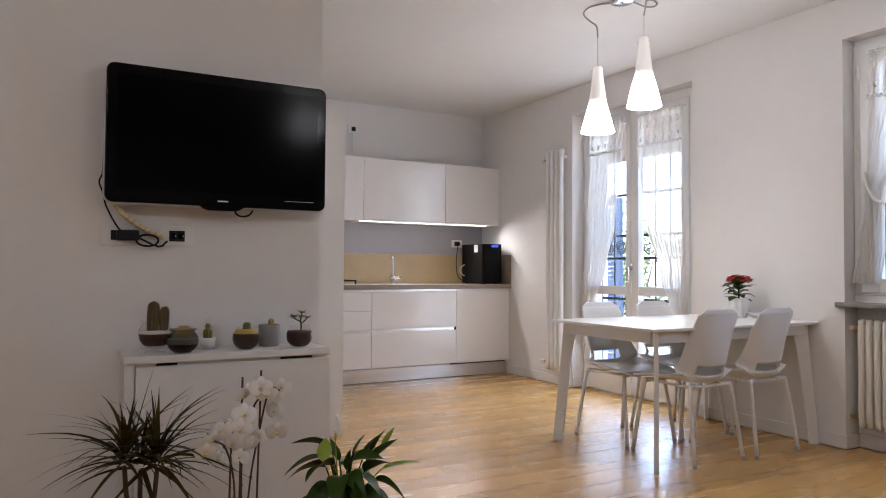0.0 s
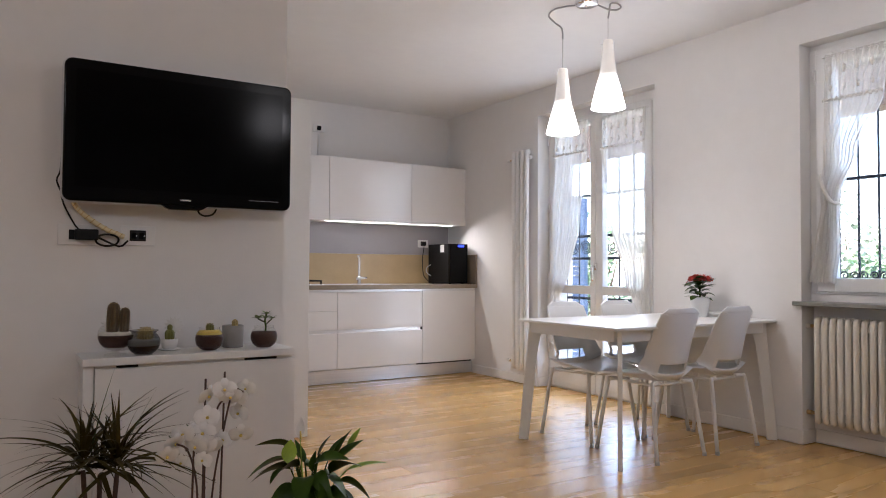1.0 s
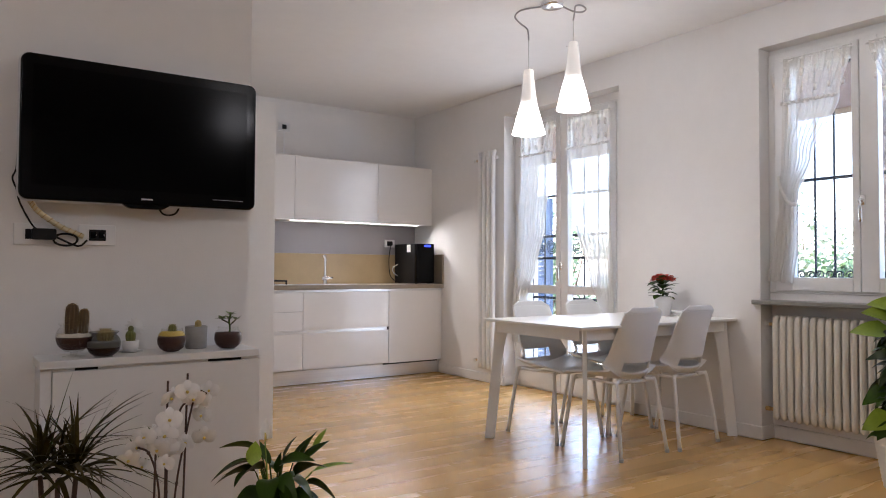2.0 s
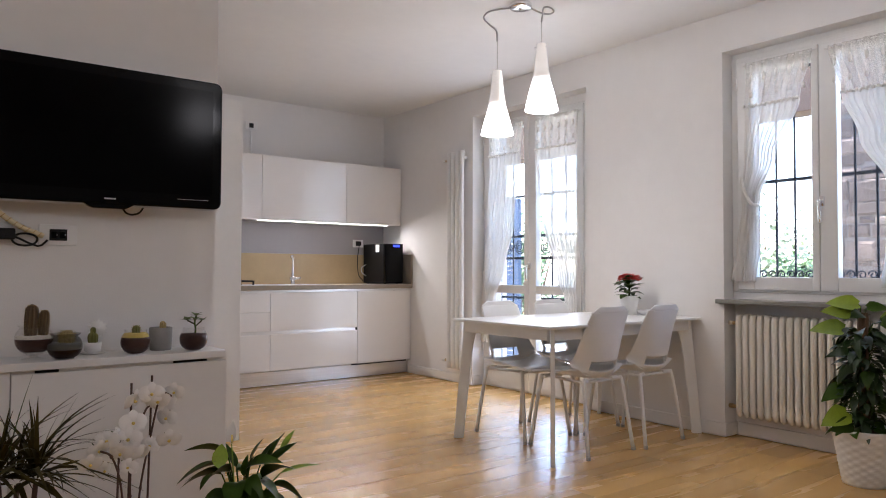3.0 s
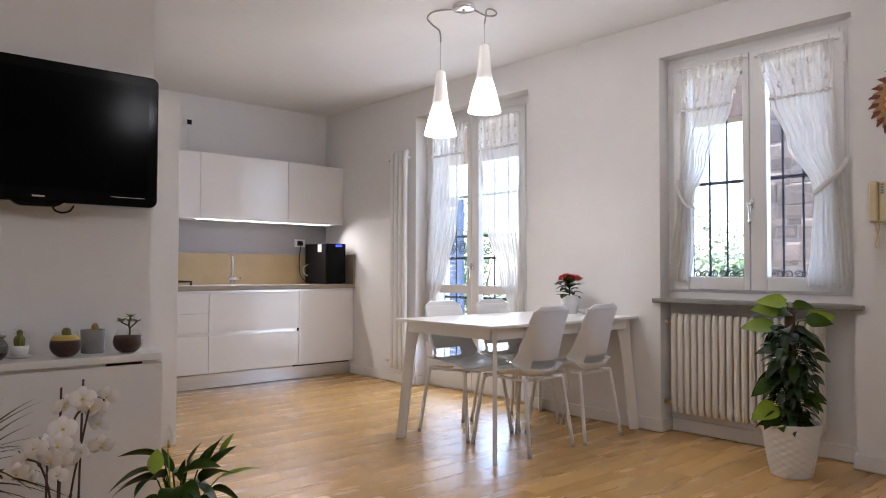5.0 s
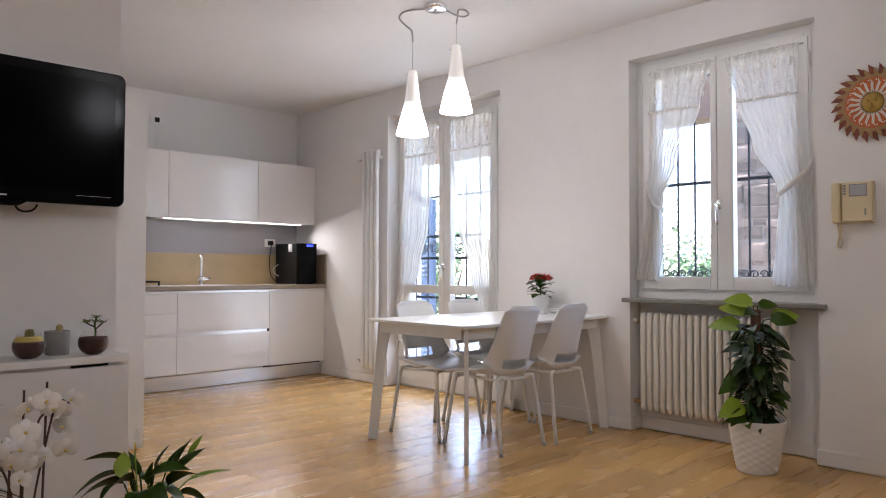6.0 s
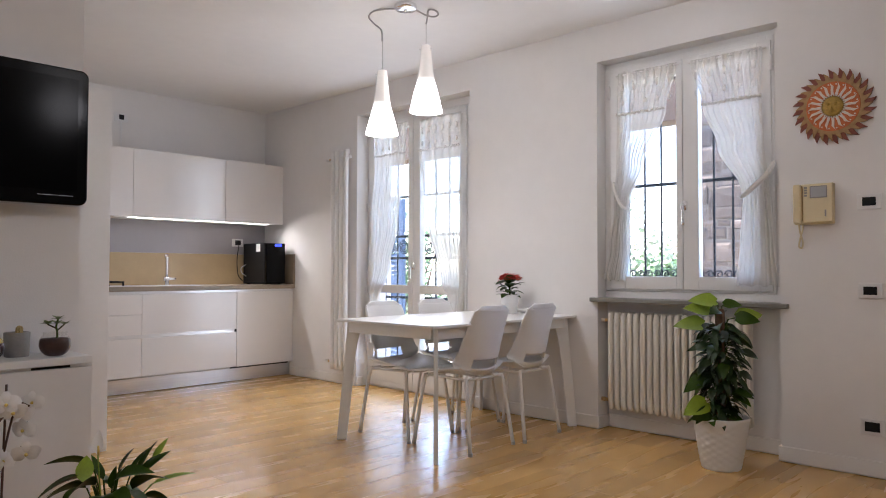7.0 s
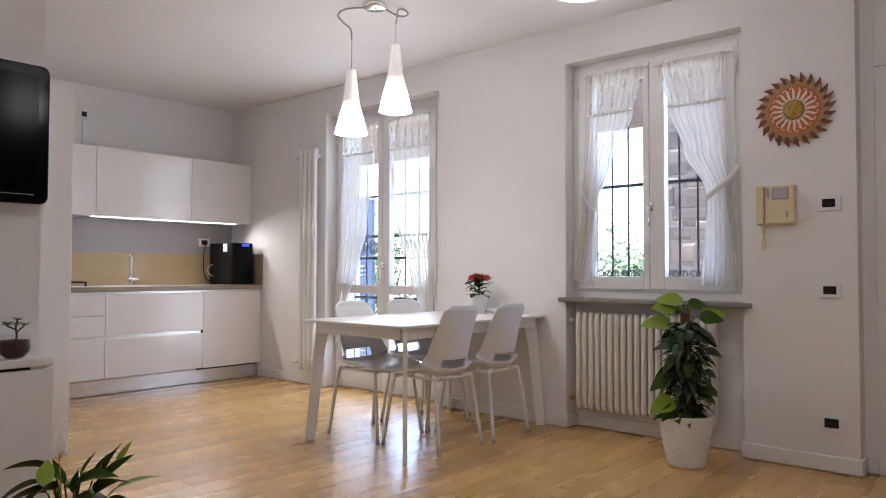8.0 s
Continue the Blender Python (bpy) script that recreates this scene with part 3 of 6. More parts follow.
def cooler():
    root = thing("wine_cooler", pose(0, 0, 0), "small black countertop wine cooler with a blue display", "wine cooler")
    x0, x1, y0, y1, z0, z1 = 3.907, 4.118, 6.106, 6.54, 0.912, 1.315
    part("body", box(x0, x1, y0 + 0.042, y1, z0, z1), MATT, root, bevel=0.006)
    part("door", box(x0, x1, y0, y0 + 0.04, z0 + 0.004, z1 - 0.002), BLACK, root, "black glass door", bevel=0.006)
    part("display", box(x0 + 0.09, x1 - 0.045, y0 - 0.002, y0 - 0.0005, z1 - 0.034, z1 - 0.012), material("blue display", (0.03, 0.05, 0.9), 0.3, emit=0.3), root, "lit blue display")
    part("sticker", box(x0 - 0.0015, x0 - 0.0005, y0 + 0.12, y0 + 0.19, z1 - 0.085, z1 - 0.008), WHITE, root, "small white paper sticker")
    for x in (x0 + 0.03, x1 - 0.03):
        for y in (y0 + 0.06, y1 - 0.05):
            part("foot", lathe([(0.012, 0.906), (0.012, z0 + 0.002)], 10, at=(x, y, 0)), MATT, root)
    part("power_cord", tube(bend([(3.866, KY - 0.03, 1.325), (3.85, KY - 0.06, 1.29), (3.82, KY - 0.08, 1.15), (3.84, KY - 0.07, 1.0), (3.9, KY - 0.06, 0.935)], 8), 0.004, 8), MATT, root, smooth=True)
    part("handle_loop", tube(bend([(x0 - 0.002, y1 - 0.06, 0.985), (x0 - 0.04, y1 - 0.04, 1.02), (x0 - 0.045, y1 - 0.04, 1.07), (x0 - 0.002, y1 - 0.06, 1.105)], 6), 0.005, 8), WHITE, root, "white cable loop", smooth=True)


cooler()


def socket(name, m, wide, label, dark=(0.03, 0.024), high=0.08, frame_mat=WHITE):
    """A wall plate in the local xy plane, facing local +z."""
    root = thing(name, m, label, "socket")
    part("plate", box(-wide / 2, wide / 2, -high / 2, high / 2, 0, 0.009), frame_mat, root, bevel=0.003)
    part("insert", box(-dark[0], dark[0], -dark[1], dark[1], 0.0095, 0.0125), MATT, root, "black insert", bevel=0.001)
    return root


north = pose(0, 0, 0, 90, 0, 0)                    # faces -y
east = pose(0, 0, 0, 90, 0, -90)                   # faces -x
sk = socket("wall_socket", pose(3.863, KY - 0.009, 1.325) @ north, 0.125, "white wall socket with a plug above the worktop")
part("plug", box(-0.022, 0.022, -0.018, 0.018, 0.013, 0.04), MATT, sk, "black plug", bevel=0.006)
kb = socket("wall_socket", pose(2.678, KY - 0.001, 2.432) @ north, 0.125, "white wall plate with a small black insert", dark=(0.022, 0.022))
part("cable_duct", box(-0.008, 0.008, -0.3, -0.041, 0, 0.006), WHITE, kb)
socket("light_switch", pose(W - 0.001, 0.955, 1.409) @ east, 0.112, "white wall plate with a dark control display", dark=(0.031, 0.022))
socket("light_switch", pose(W - 0.001, 0.955, 0.950) @ east, 0.112, "white wall plate with dark switches", dark=(0.031, 0.021))
socket("wall_socket", pose(W - 0.001, 0.955, 0.257) @ east, 0.116, "white low wall socket with a black insert", dark=(0.034, 0.024))

# ---- dining table ----
tb = thing("dining_table", pose(3.480, 3.143, 0), "white rectangular dining table with splayed legs", "table")
LX, LY = 0.70, 0.42
part("tabletop", box(-LX, LX, -LY, LY, 0.730, 0.7465), TABLE, tb, bevel=0.003)
for s in (-1, 1):
    part("apron", box(-LX + 0.07, LX - 0.07, s * (LY - 0.05) - 0.011, s * (LY - 0.05) + 0.011, 0.665, 0.7295), TABLE, tb, bevel=0.002)
    part("apron", box(s * (LX - 0.06) - 0.011, s * (LX - 0.06) + 0.011, -LY + 0.065, LY - 0.065, 0.665, 0.7295), TABLE, tb, bevel=0.002)
for sx in (-1, 1):
    for sy in (-1, 1):
        bm = bmesh.new()
        rings = []
        # a plate set along the diagonal
        for z, o, w in ((0.0, 0.0, 0.060), (0.45, 0.040, 0.066), (0.58, 0.052, 0.072), (0.64, 0.057, 0.080), (0.685, 0.060, 0.10), (0.7298, 0.062, 0.145)):
            ca = Vector((sx, sy, 0)).normalized()
            side = Vector((-ca.y, ca.x, 0)) * 0.0125
            tip = Vector((sx * 0.682, sy * 0.428, z)) - ca * o
            rings.append([bm.verts.new(p) for p in (tip + side, tip - side, tip - ca * w - side, tip - ca * w + side)])
        for a, b in zip(rings, rings[1:]):
            for k in range(4):
                bm.faces.new((a[k], a[(k + 1) % 4], b[(k + 1) % 4], b[k]))
        bm.faces.new(rings[0]), bm.faces.new(rings[-1])
        part("leg", bm, TABLE, tb, bevel=0.003)


# ---- chairs ----
def chair():
    """A plastic shell chair that faces local +y, with its feet round the origin."""
    root = thing("dining_chair", pose(0, 0, 0), "white moulded plastic shell chair with tubular legs", "chair", "chairs round the table")
    # side line of the shell: (y, z, half width)
    line = [(0.235, 0.425, 0.165), (0.225, 0.443, 0.195), (0.15, 0.447, 0.208), (0.02, 0.437, 0.212), (-0.09, 0.432, 0.208), (-0.145, 0.438, 0.20),
            (-0.176, 0.462, 0.192), (-0.192, 0.505, 0.186), (-0.202, 0.56, 0.184), (-0.215, 0.65, 0.178), (-0.228, 0.74, 0.169), (-0.238, 0.805, 0.160), (-0.240, 0.814, 0.154), (-0.243, 0.843, 0.105)]
    pts = bend([(p[0], p[1], p[2]) for p in line], 4)
    cols = 20
    bm = bmesh.new()
    grid = []
    for y, z, w in pts:
        row = []
        back = max(0.0, min(1.0, (z - 0.45) / 0.12))
        for k in range(cols + 1):
            u = -1 + 2 * k / cols
            rim = abs(u) ** 2.6
            wrap = 0.0 if z < 0.44 else (0.10 * max(0.0, 1 - abs(z - 0.47) / 0.36) + 0.015)
            yy = y + wrap * rim * min(1.0, max(0.0, (-0.11 - y) / 0.08))
            zz = z + 0.055 * rim * (1 - back) * max(0.0, min(1.0, (0.2 - y) / 0.3))
            row.append(bm.verts.new((u * w, yy, zz)))
        grid.append(row)
    for i in range(len(pts) - 1):
        zc = (pts[i][1] + pts[i + 1][1]) / 2
        for k in range(cols):
            u = -1 + 2 * (k + 0.5) / cols
            if pts[i][0] < -0.165 and 0.470 < zc < 0.53 and abs(u) < 0.56:
                continue
            bm.faces.new((grid[i][k], grid[i][k + 1], grid[i + 1][k + 1], grid[i + 1][k]))
    shell = part("shell", bm, WHITE, root, "white plastic seat and back in one piece", smooth=True)
    so = shell.modifiers.new("thick", "SOLIDIFY")
    so.thickness, so.offset = 0.012, 0
    bv = shell.modifiers.new("edge", "BEVEL")
    bv.width, bv.segments, bv.limit_method, bv.angle_limit = 0.003, 2, "ANGLE", radians(50)
    for sx in (-1, 1):
        part("side_rail", tube([(sx * 0.15, 0.16, 0.424), (sx * 0.15, -0.16, 0.414)], 0.009, 8), METALW, root, smooth=True)
        for sy in (-1, 1):
            part("leg", tube(bend([(sx * 0.10, sy * 0.14, 0.420), (sx * 0.15, sy * 0.155, 0.416), (sx * 0.168, sy * 0.168, 0.385), (sx * 0.199, sy * 0.224, 0.006)], 5), 0.0115, 10), METALW, root, smooth=True)
            part("foot", lathe([(0.0125, 0), (0.0135, 0.004), (0.0135, 0.016), (0.0118, 0.02)], 10, at=(sx * 0.199, sy * 0.224, 0)), material("grey felt foot", (0.45, 0.44, 0.43), 0.9) if "grey felt foot" not in bpy.data.materials else bpy.data.materials["grey felt foot"], root)
    part("cross_rail", tube([(-0.15, 0.14, 0.42), (0.15, 0.14, 0.42)], 0.009, 8), METALW, root, smooth=True)
    part("cross_rail", tube([(-0.15, -0.14, 0.412), (0.15, -0.14, 0.412)], 0.009, 8), METALW, root, smooth=True)
    return root


ch = chair()
ch.matrix_world = pose(3.253, 2.925, 0, 0, 0, 1)
copy_thing(ch, pose(3.715, 2.905, 0, 0, 0, 3))
copy_thing(ch, pose(3.228, 3.40, 0, 0, 0, 181))
copy_thing(ch, pose(3.70, 3.40, 0, 0, 0, 179))

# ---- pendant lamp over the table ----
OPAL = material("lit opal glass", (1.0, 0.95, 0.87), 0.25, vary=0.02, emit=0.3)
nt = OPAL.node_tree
# Bulb glow is put into the emission: strong at the rim, fading upwards.
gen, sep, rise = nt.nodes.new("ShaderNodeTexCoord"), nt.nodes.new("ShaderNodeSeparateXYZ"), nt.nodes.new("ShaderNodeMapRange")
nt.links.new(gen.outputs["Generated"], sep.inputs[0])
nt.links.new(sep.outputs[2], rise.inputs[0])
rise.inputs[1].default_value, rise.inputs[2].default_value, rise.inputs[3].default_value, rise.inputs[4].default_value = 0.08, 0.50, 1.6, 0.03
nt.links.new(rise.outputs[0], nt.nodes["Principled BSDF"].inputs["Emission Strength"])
BOWL = material("lit opal bowl glass", (1.0, 0.95, 0.87), 0.25, vary=0.02, emit=0.25)
ARM = material("satin grey metal tube", (0.42, 0.41, 0.40), 0.35, 0.6, vary=0.05, scale=20)
WIRE = material("pale clear cable", (0.55, 0.53, 0.50), 0.4)
RX, RY = 3.04, 3.222         # ceiling rose
pl = thing("pendant_lamp", pose(RX, RY, CEIL), "two-light pendant lamp with white glass cones", "lamp")
part("canopy", lathe([(0.068, 0.0), (0.07, -0.004), (0.07, -0.026), (0.064, -0.030), (0.0, -0.031)], 36, caps=False), CHROME, pl, "polished chrome ceiling rose", smooth=True)
part("rose_screw", lathe([(0.010, -0.030), (0.010, -0.036), (0.006, -0.040), (0.0, -0.0405)], 14, caps=False), CHROME, pl, smooth=True)
for px, py, zt, zb, turn in ((2.978, 3.368, 2.305, 1.90, 1), (3.162, 3.163, 2.462, 2.04, -1)):
    ox, oy = px - RX, py - RY
    top = zt - CEIL
    L = zt - zb
    dn = Vector((ox, oy, 0)).normalized()
    a = [(dn.x * 0.062, dn.y * 0.062, -0.016), (ox * 0.9, oy * 0.9, -0.009), (ox * 1.4, oy * 1.4, -0.013), (ox * 1.6, oy * 1.6, -0.045), (ox * 1.35, oy * 1.35, -0.095), (ox * 1.05, oy * 1.05, -0.14), (ox, oy, -0.21)]
    if turn < 0:
        a = [(dn.x * 0.062, dn.y * 0.062, -0.02), (ox, oy, -0.048), (ox * 1.4, oy * 1.4, -0.05), (ox * 1.6, oy * 1.6, -0.03), (ox * 1.42, oy * 1.42, -0.009), (ox * 1.12, oy * 1.12, -0.014), (ox, oy - 0.012, -0.06), (ox, oy, -0.105)]
    arm = part("arm", tube(bend(a, 7), 0.0055, 10), ARM, pl, "curled flexible metal arm", smooth=True)
    part("cable", tube([(ox, oy, a[-1][2]), (ox, oy, top + 0.005)], 0.0022, 6), WIRE, pl)
    prof = [(0.020, 0.0), (0.029, -0.003), (0.031, -0.012), (0.035, -0.06), (0.040, -0.11), (0.0465, -0.17), (0.056, -0.23), (0.078, -0.31), (0.103, -L), (0.0995, -L), (0.075, -0.31), (0.053, -0.23), (0.043, -0.17), (0.031, -0.06), (0.026, -0.02), (0.0, -0.018)]
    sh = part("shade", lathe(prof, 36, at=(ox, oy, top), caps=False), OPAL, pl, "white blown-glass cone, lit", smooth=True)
    for k in range(3):
        an = 0.6 + k * 2.09
        part("screw", tube([(ox + 0.028 * math.cos(an), oy + 0.028 * math.sin(an), top - 0.03), (ox + 0.046 * math.cos(an), oy + 0.046 * math.sin(an), top - 0.03)], 0.003, 6), CHROME, sh)
    lamp("pendant_light", "SPOT", pose(px, py, zb + 0.03), 1.0, (1.0, 0.92, 0.82), radius=0.07, spot=165)

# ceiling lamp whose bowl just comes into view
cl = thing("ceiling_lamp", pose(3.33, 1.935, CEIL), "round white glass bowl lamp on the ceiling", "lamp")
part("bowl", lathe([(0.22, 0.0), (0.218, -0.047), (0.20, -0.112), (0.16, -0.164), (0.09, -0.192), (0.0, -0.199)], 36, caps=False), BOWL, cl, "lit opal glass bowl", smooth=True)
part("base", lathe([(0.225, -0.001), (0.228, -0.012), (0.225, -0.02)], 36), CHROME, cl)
lamp("bowl_and_fill_light", "POINT", pose(3.36, 1.953, CEIL - 0.36), 0.20, (1.0, 0.945, 0.895), radius=0.14)
# Two more bowls out of view, added with their lamps to brighten the room
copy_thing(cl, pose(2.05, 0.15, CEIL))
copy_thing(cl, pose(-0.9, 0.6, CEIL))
lamp("bowl_and_fill_light", "POINT", pose(-0.9, 0.6, CEIL - 0.36), 2.0, (1.0, 0.945, 0.895), radius=0.14)
lamp("bowl_and_fill_light", "POINT", pose(2.05, 0.15, CEIL - 0.36), 1.3, (1.0, 0.945, 0.895), radius=0.14)

# ---- television ----
tv = thing("television", pose(0.683, 3.15, 1.315), "large black flat television on a wall bracket, off", "television")


def rounded(w, h, r, n=6):
    out = []
    for cx, cy, a0 in ((w - r, r, -90), (w - r, h - r, 0), (r, h - r, 90), (r, r, 180)):
        out += [(cx + r * math.cos(radians(a0 + 90 * k / n)), cy + r * math.sin(radians(a0 + 90 * k / n))) for k in range(n + 1)]
    return out


up = pose(0, 0, 0, 90, 0, 0)           # local z becomes -y
TW, TH = 0.925, 0.565
part("rear_shell", prism(rounded(TW - 0.10, TH - 0.10, 0.05), 0.045, m=pose(-TW / 2 + 0.05, 0.085, 0.05) @ up), MATT, tv, bevel=0.008)
part("bezel", prism(rounded(TW, TH, 0.032), 0.038, m=pose(-TW / 2, 0.038, 0) @ up), BLACK, tv, "glossy black bezel", bevel=0.007, segs=3)
part("silver_edge", prism(rounded(TW + 0.012, TH + 0.012, 0.037), 0.006, m=pose(-TW / 2 - 0.006, 0.030, -0.006) @ up), ALU, tv, "thin silver edge line")
part("screen", prism(rounded(TW - 0.086, TH - 0.10, 0.004, 2), 0.002, m=pose(-TW / 2 + 0.043, -0.0005, 0.058) @ up), SCREEN, tv, "dark glossy screen")
chin = [(-0.10, 0.004), (-0.075, -0.012), (-0.06, -0.018), (0.06, -0.018), (0.075, -0.012), (0.10, 0.004)]
part("chin", prism(chin, 0.034, m=pose(0.0, 0.036, 0) @ up), BLACK, tv, "speaker bulge under the screen", bevel=0.004)
part("maker_mark", box(-0.022, 0.022, -0.0025, -0.0008, 0.019, 0.025), ALU, tv, "small silver mark on the bezel")
part("speaker_slot", box(0.27, 0.405, -0.0022, -0.0006, 0.036, 0.0375), ALU, tv)
part("bracket", box(-0.12, 0.12, 0.086, 0.119, 0.18, 0.40), MATT, tv, "black steel wall bracket")
part("cable", tube(bend([(0.06, 0.05, -0.01), (0.075, 0.05, -0.03), (0.10, 0.05, -0.036), (0.13, 0.05, -0.025), (0.15, 0.06, 0.01)], 6), 0.004, 8), MATT, tv, smooth=True)

sA = socket("wall_socket", pose(0.285, TVY - 0.001, 1.185) @ north, 0.14, "white wall socket with a black power adapter", dark=(0.03, 0.02), high=0.085)
part("adapter", box(-0.010, 0.076, -0.022, 0.022, 0.013, 0.05), MATT, sA, "black power adapter", bevel=0.006)
sB = socket("wall_socket", pose(0.515, TVY - 0.001, 1.187) @ north, 0.14, "white wall socket under the television", dark=(0.032, 0.023), high=0.085)
for dx in (-0.016, 0.014):
    part("module", box(dx - 0.009, dx + 0.009, -0.012, 0.012, 0.0126, 0.0140), BLACK, sB, bevel=0.001)
    part("screw_cover", box(dx + 0.0095, dx + 0.012, -0.004, 0.004, 0.0126, 0.0136), ALU, sB)
cbl = thing("cable_bundle", pose(0, 0, 0), "black and spiral-wrapped cables hanging below the television", "cable")
part("black_cable", tube(bend([(0.222, TVY - 0.03, 1.50), (0.22, TVY - 0.012, 1.44), (0.207, TVY - 0.03, 1.40), (0.222, TVY - 0.012, 1.36), (0.237, TVY - 0.015, 1.30), (0.282, TVY - 0.02, 1.215), (0.31, TVY - 0.035, 1.20)], 7), 0.0034, 8), MATT, cbl, smooth=True)
sp = bend([(0.265, TVY - 0.05, 1.315), (0.30, TVY - 0.04, 1.27), (0.38, TVY - 0.025, 1.215), (0.46, TVY - 0.02, 1.18)], 8)
part("white_cable", tube(sp, 0.0105, 10), CREAM, cbl, "cream cable", smooth=True)
spiral = []
for k in range(200):
    t = k / 199 * (len(sp) - 1)
    i = min(int(t), len(sp) - 2)
    p = sp[i].lerp(sp[i + 1], t - i)
    an = k * 0.36
    spiral.append(p + Vector((0.35 * math.cos(an), math.sin(an), 0.94 * math.cos(an))) * 0.0108)
part("spiral_wrap", tube(spiral, 0.0018, 5), BRASS, cbl, "dark spiral edge of the cable wrap", smooth=True)
loop = [(0.325, TVY - 0.05, 1.18)] + [(0.395 + 0.043 * math.cos(a), TVY - 0.03 - 0.006 * math.sin(a * 3), 1.165 + 0.024 * math.sin(a)) for a in [2.6 - 0.5 * k for k in range(26)]] + [(0.44, TVY - 0.025, 1.14), (0.475, TVY - 0.02, 1.165)]
part("black_cable", tube(bend(loop, 3), 0.0042, 6), MATT, cbl, "coiled black cable", smooth=True)

# ---- low cabinet under the television ----
sc = thing("shoe_cabinet", pose(0, 0, 0), "low white flap cabinet under the television", "cabinet")
CX0, CX1, CF, CT = 0.295, 1.133, 3.03, 0.705
part("body", box(CX0 + 0.005, CX1 - 0.012, CF + 0.02, TVY - 0.002, 0.0, CT - 0.031), CARCASS, sc)
part("flap", box(CX0 + 0.04, CX1, CF, CF + 0.018, 0.03, CT - 0.0435), TRIM, sc, "white front flap", bevel=0.002)
part("edge_strip", box(CX0, CX0 + 0.036, CF + 0.004, CF + 0.0195, 0.0, CT - 0.031), TRIM, sc)
part("top", box(CX0 - 0.005, CX1 - 0.006, CF - 0.012, TVY - 0.002, CT - 0.03, CT), TRIM, sc, bevel=0.0025)
part("shadow_gap", box(CX0 + 0.04, CX1 - 0.014, CF + 0.009, CF + 0.0195, CT - 0.043, CT - 0.031), TRIM, sc, "recessed grip")
# Two shaded stretches of the gap, drawn as thin black strips
for a, b in ((0.41, 0.49), (0.91, 1.05)):
    part("gap_shade", box(a, b, CF + 0.005, CF + 0.0085, CT - 0.042, CT - 0.033), MATT, sc, "black strip for the shade in the gap under the top")

# ---- plants and small things ----
LEAF = material("glossy green leaf", (0.032, 0.066, 0.006), 0.34, vary=0.25, scale=18, rnd=0.35, bump=0.1, bscale=60)
LEAF.node_tree.nodes["Principled BSDF"].inputs["Specular IOR Level"].default_value = 0.17
# Shade among the pothos leaves is put into this darker copy of LEAF
LEAF_SHADE = material("green leaf with shade in its colour", (0.014, 0.036, 0.006), 0.36, vary=0.25, scale=18, rnd=0.35, bump=0.1, bscale=60)
LEAF_LIGHT = material("young yellow-green leaf", (0.24, 0.34, 0.018), 0.38, vary=0.2, scale=14, rnd=0.2)
LEAF_DARK = material("dark olive leaf", (0.050, 0.038, 0.009), 0.45, vary=0.35, scale=20, rnd=0.35)
LEAF_DARK.node_tree.nodes["Principled BSDF"].inputs["Specular IOR Level"].default_value = 0.13
LEAF_MID = material("fresh green leaf", (0.10, 0.15, 0.02), 0.4, vary=0.2, scale=20, rnd=0.25)
CACTUS_GREEN = material("olive cactus skin", (0.15, 0.15, 0.03), 0.6, vary=0.35, scale=70, bump=0.4, bscale=260)
CACTUS = material("ribbed cactus skin", (0.095, 0.058, 0.026), 0.7, vary=0.3, scale=60, bump=0.6, bscale=260)
SPINE = material("straw-coloured spines", (0.42, 0.32, 0.13), 0.8, vary=0.3, scale=80, bump=0.8, bscale=320)
BARK = material("brown bark", (0.12, 0.07, 0.04), 0.85, vary=0.35, scale=25, bump=0.5, bscale=90)
STEM = material("purple-brown stem", (0.085, 0.045, 0.035), 0.55, vary=0.3, scale=30)
SOIL = material("dark potting soil", (0.050, 0.016, 0.010), 0.8, vary=0.4, scale=90, bump=0.9, bscale=260)
GRAVEL = material("white pebbles", (0.70, 0.67, 0.62), 0.8, vary=0.2, scale=60, bump=1.0, bscale=160)
SAND = material("yellow sand", (0.62, 0.46, 0.10), 0.9, vary=0.2, scale=70, bump=0.5, bscale=300)
PETAL = material("white orchid petal", (0.90, 0.89, 0.88), 0.55, vary=0.04, scale=20, rnd=0.04)
YELLOW = material("yellow orchid lip", (0.78, 0.60, 0.16), 0.5, vary=0.2, scale=60)
RED = material("red petals", (0.55, 0.035, 0.02), 0.5, vary=0.2, scale=50, rnd=0.2)
GREYPOT = material("grey concrete pot", (0.30, 0.29, 0.28), 0.8, vary=0.12, scale=25, bump=0.2, bscale=150)
SMOKE = glass("smoked glass", (0.55, 0.55, 0.53), mix=0.12)


def leaf_mesh(name, length, width, droop, mat, tip=0.75, fold=0.18, n=6, heart=False):
    """One leaf blade along local +x, folded at its midrib and bent down."""
    bm = bmesh.new()
    rows = []
    for i in range(n + 1):
        t = i / n
        w = width * (math.sin(math.pi * min(1, t ** tip)) ** 0.85 if not heart else (math.sin(math.pi * (0.12 + 0.88 * t) ** 0.62) ** 0.8)) * 0.5
        if t > 0.999:
            w = 0.0006
        if heart and i == 0:
            w = width * 0.2
        x, z = length * (t - 0.12 * droop * t * t), -droop * length * t * t * 0.55
        rows.append([bm.verts.new((x - (0.06 * length if heart and i == 0 else 0), -w, z + w * fold)), bm.verts.new((x, 0, z)), bm.verts.new((x - (0.06 * length if heart and i == 0 else 0), w, z + w * fold))])
    for a, b in zip(rows, rows[1:]):
        bm.faces.new((a[0], a[1], b[1], b[0]))
        bm.faces.new((a[1], a[2], b[2], b[1]))
    for f in bm.faces:
        f.smooth = True
    me = bpy.data.meshes.new(name)
    bm.to_mesh(me)
    bm.free()
    me.materials.append(mat)
    return me


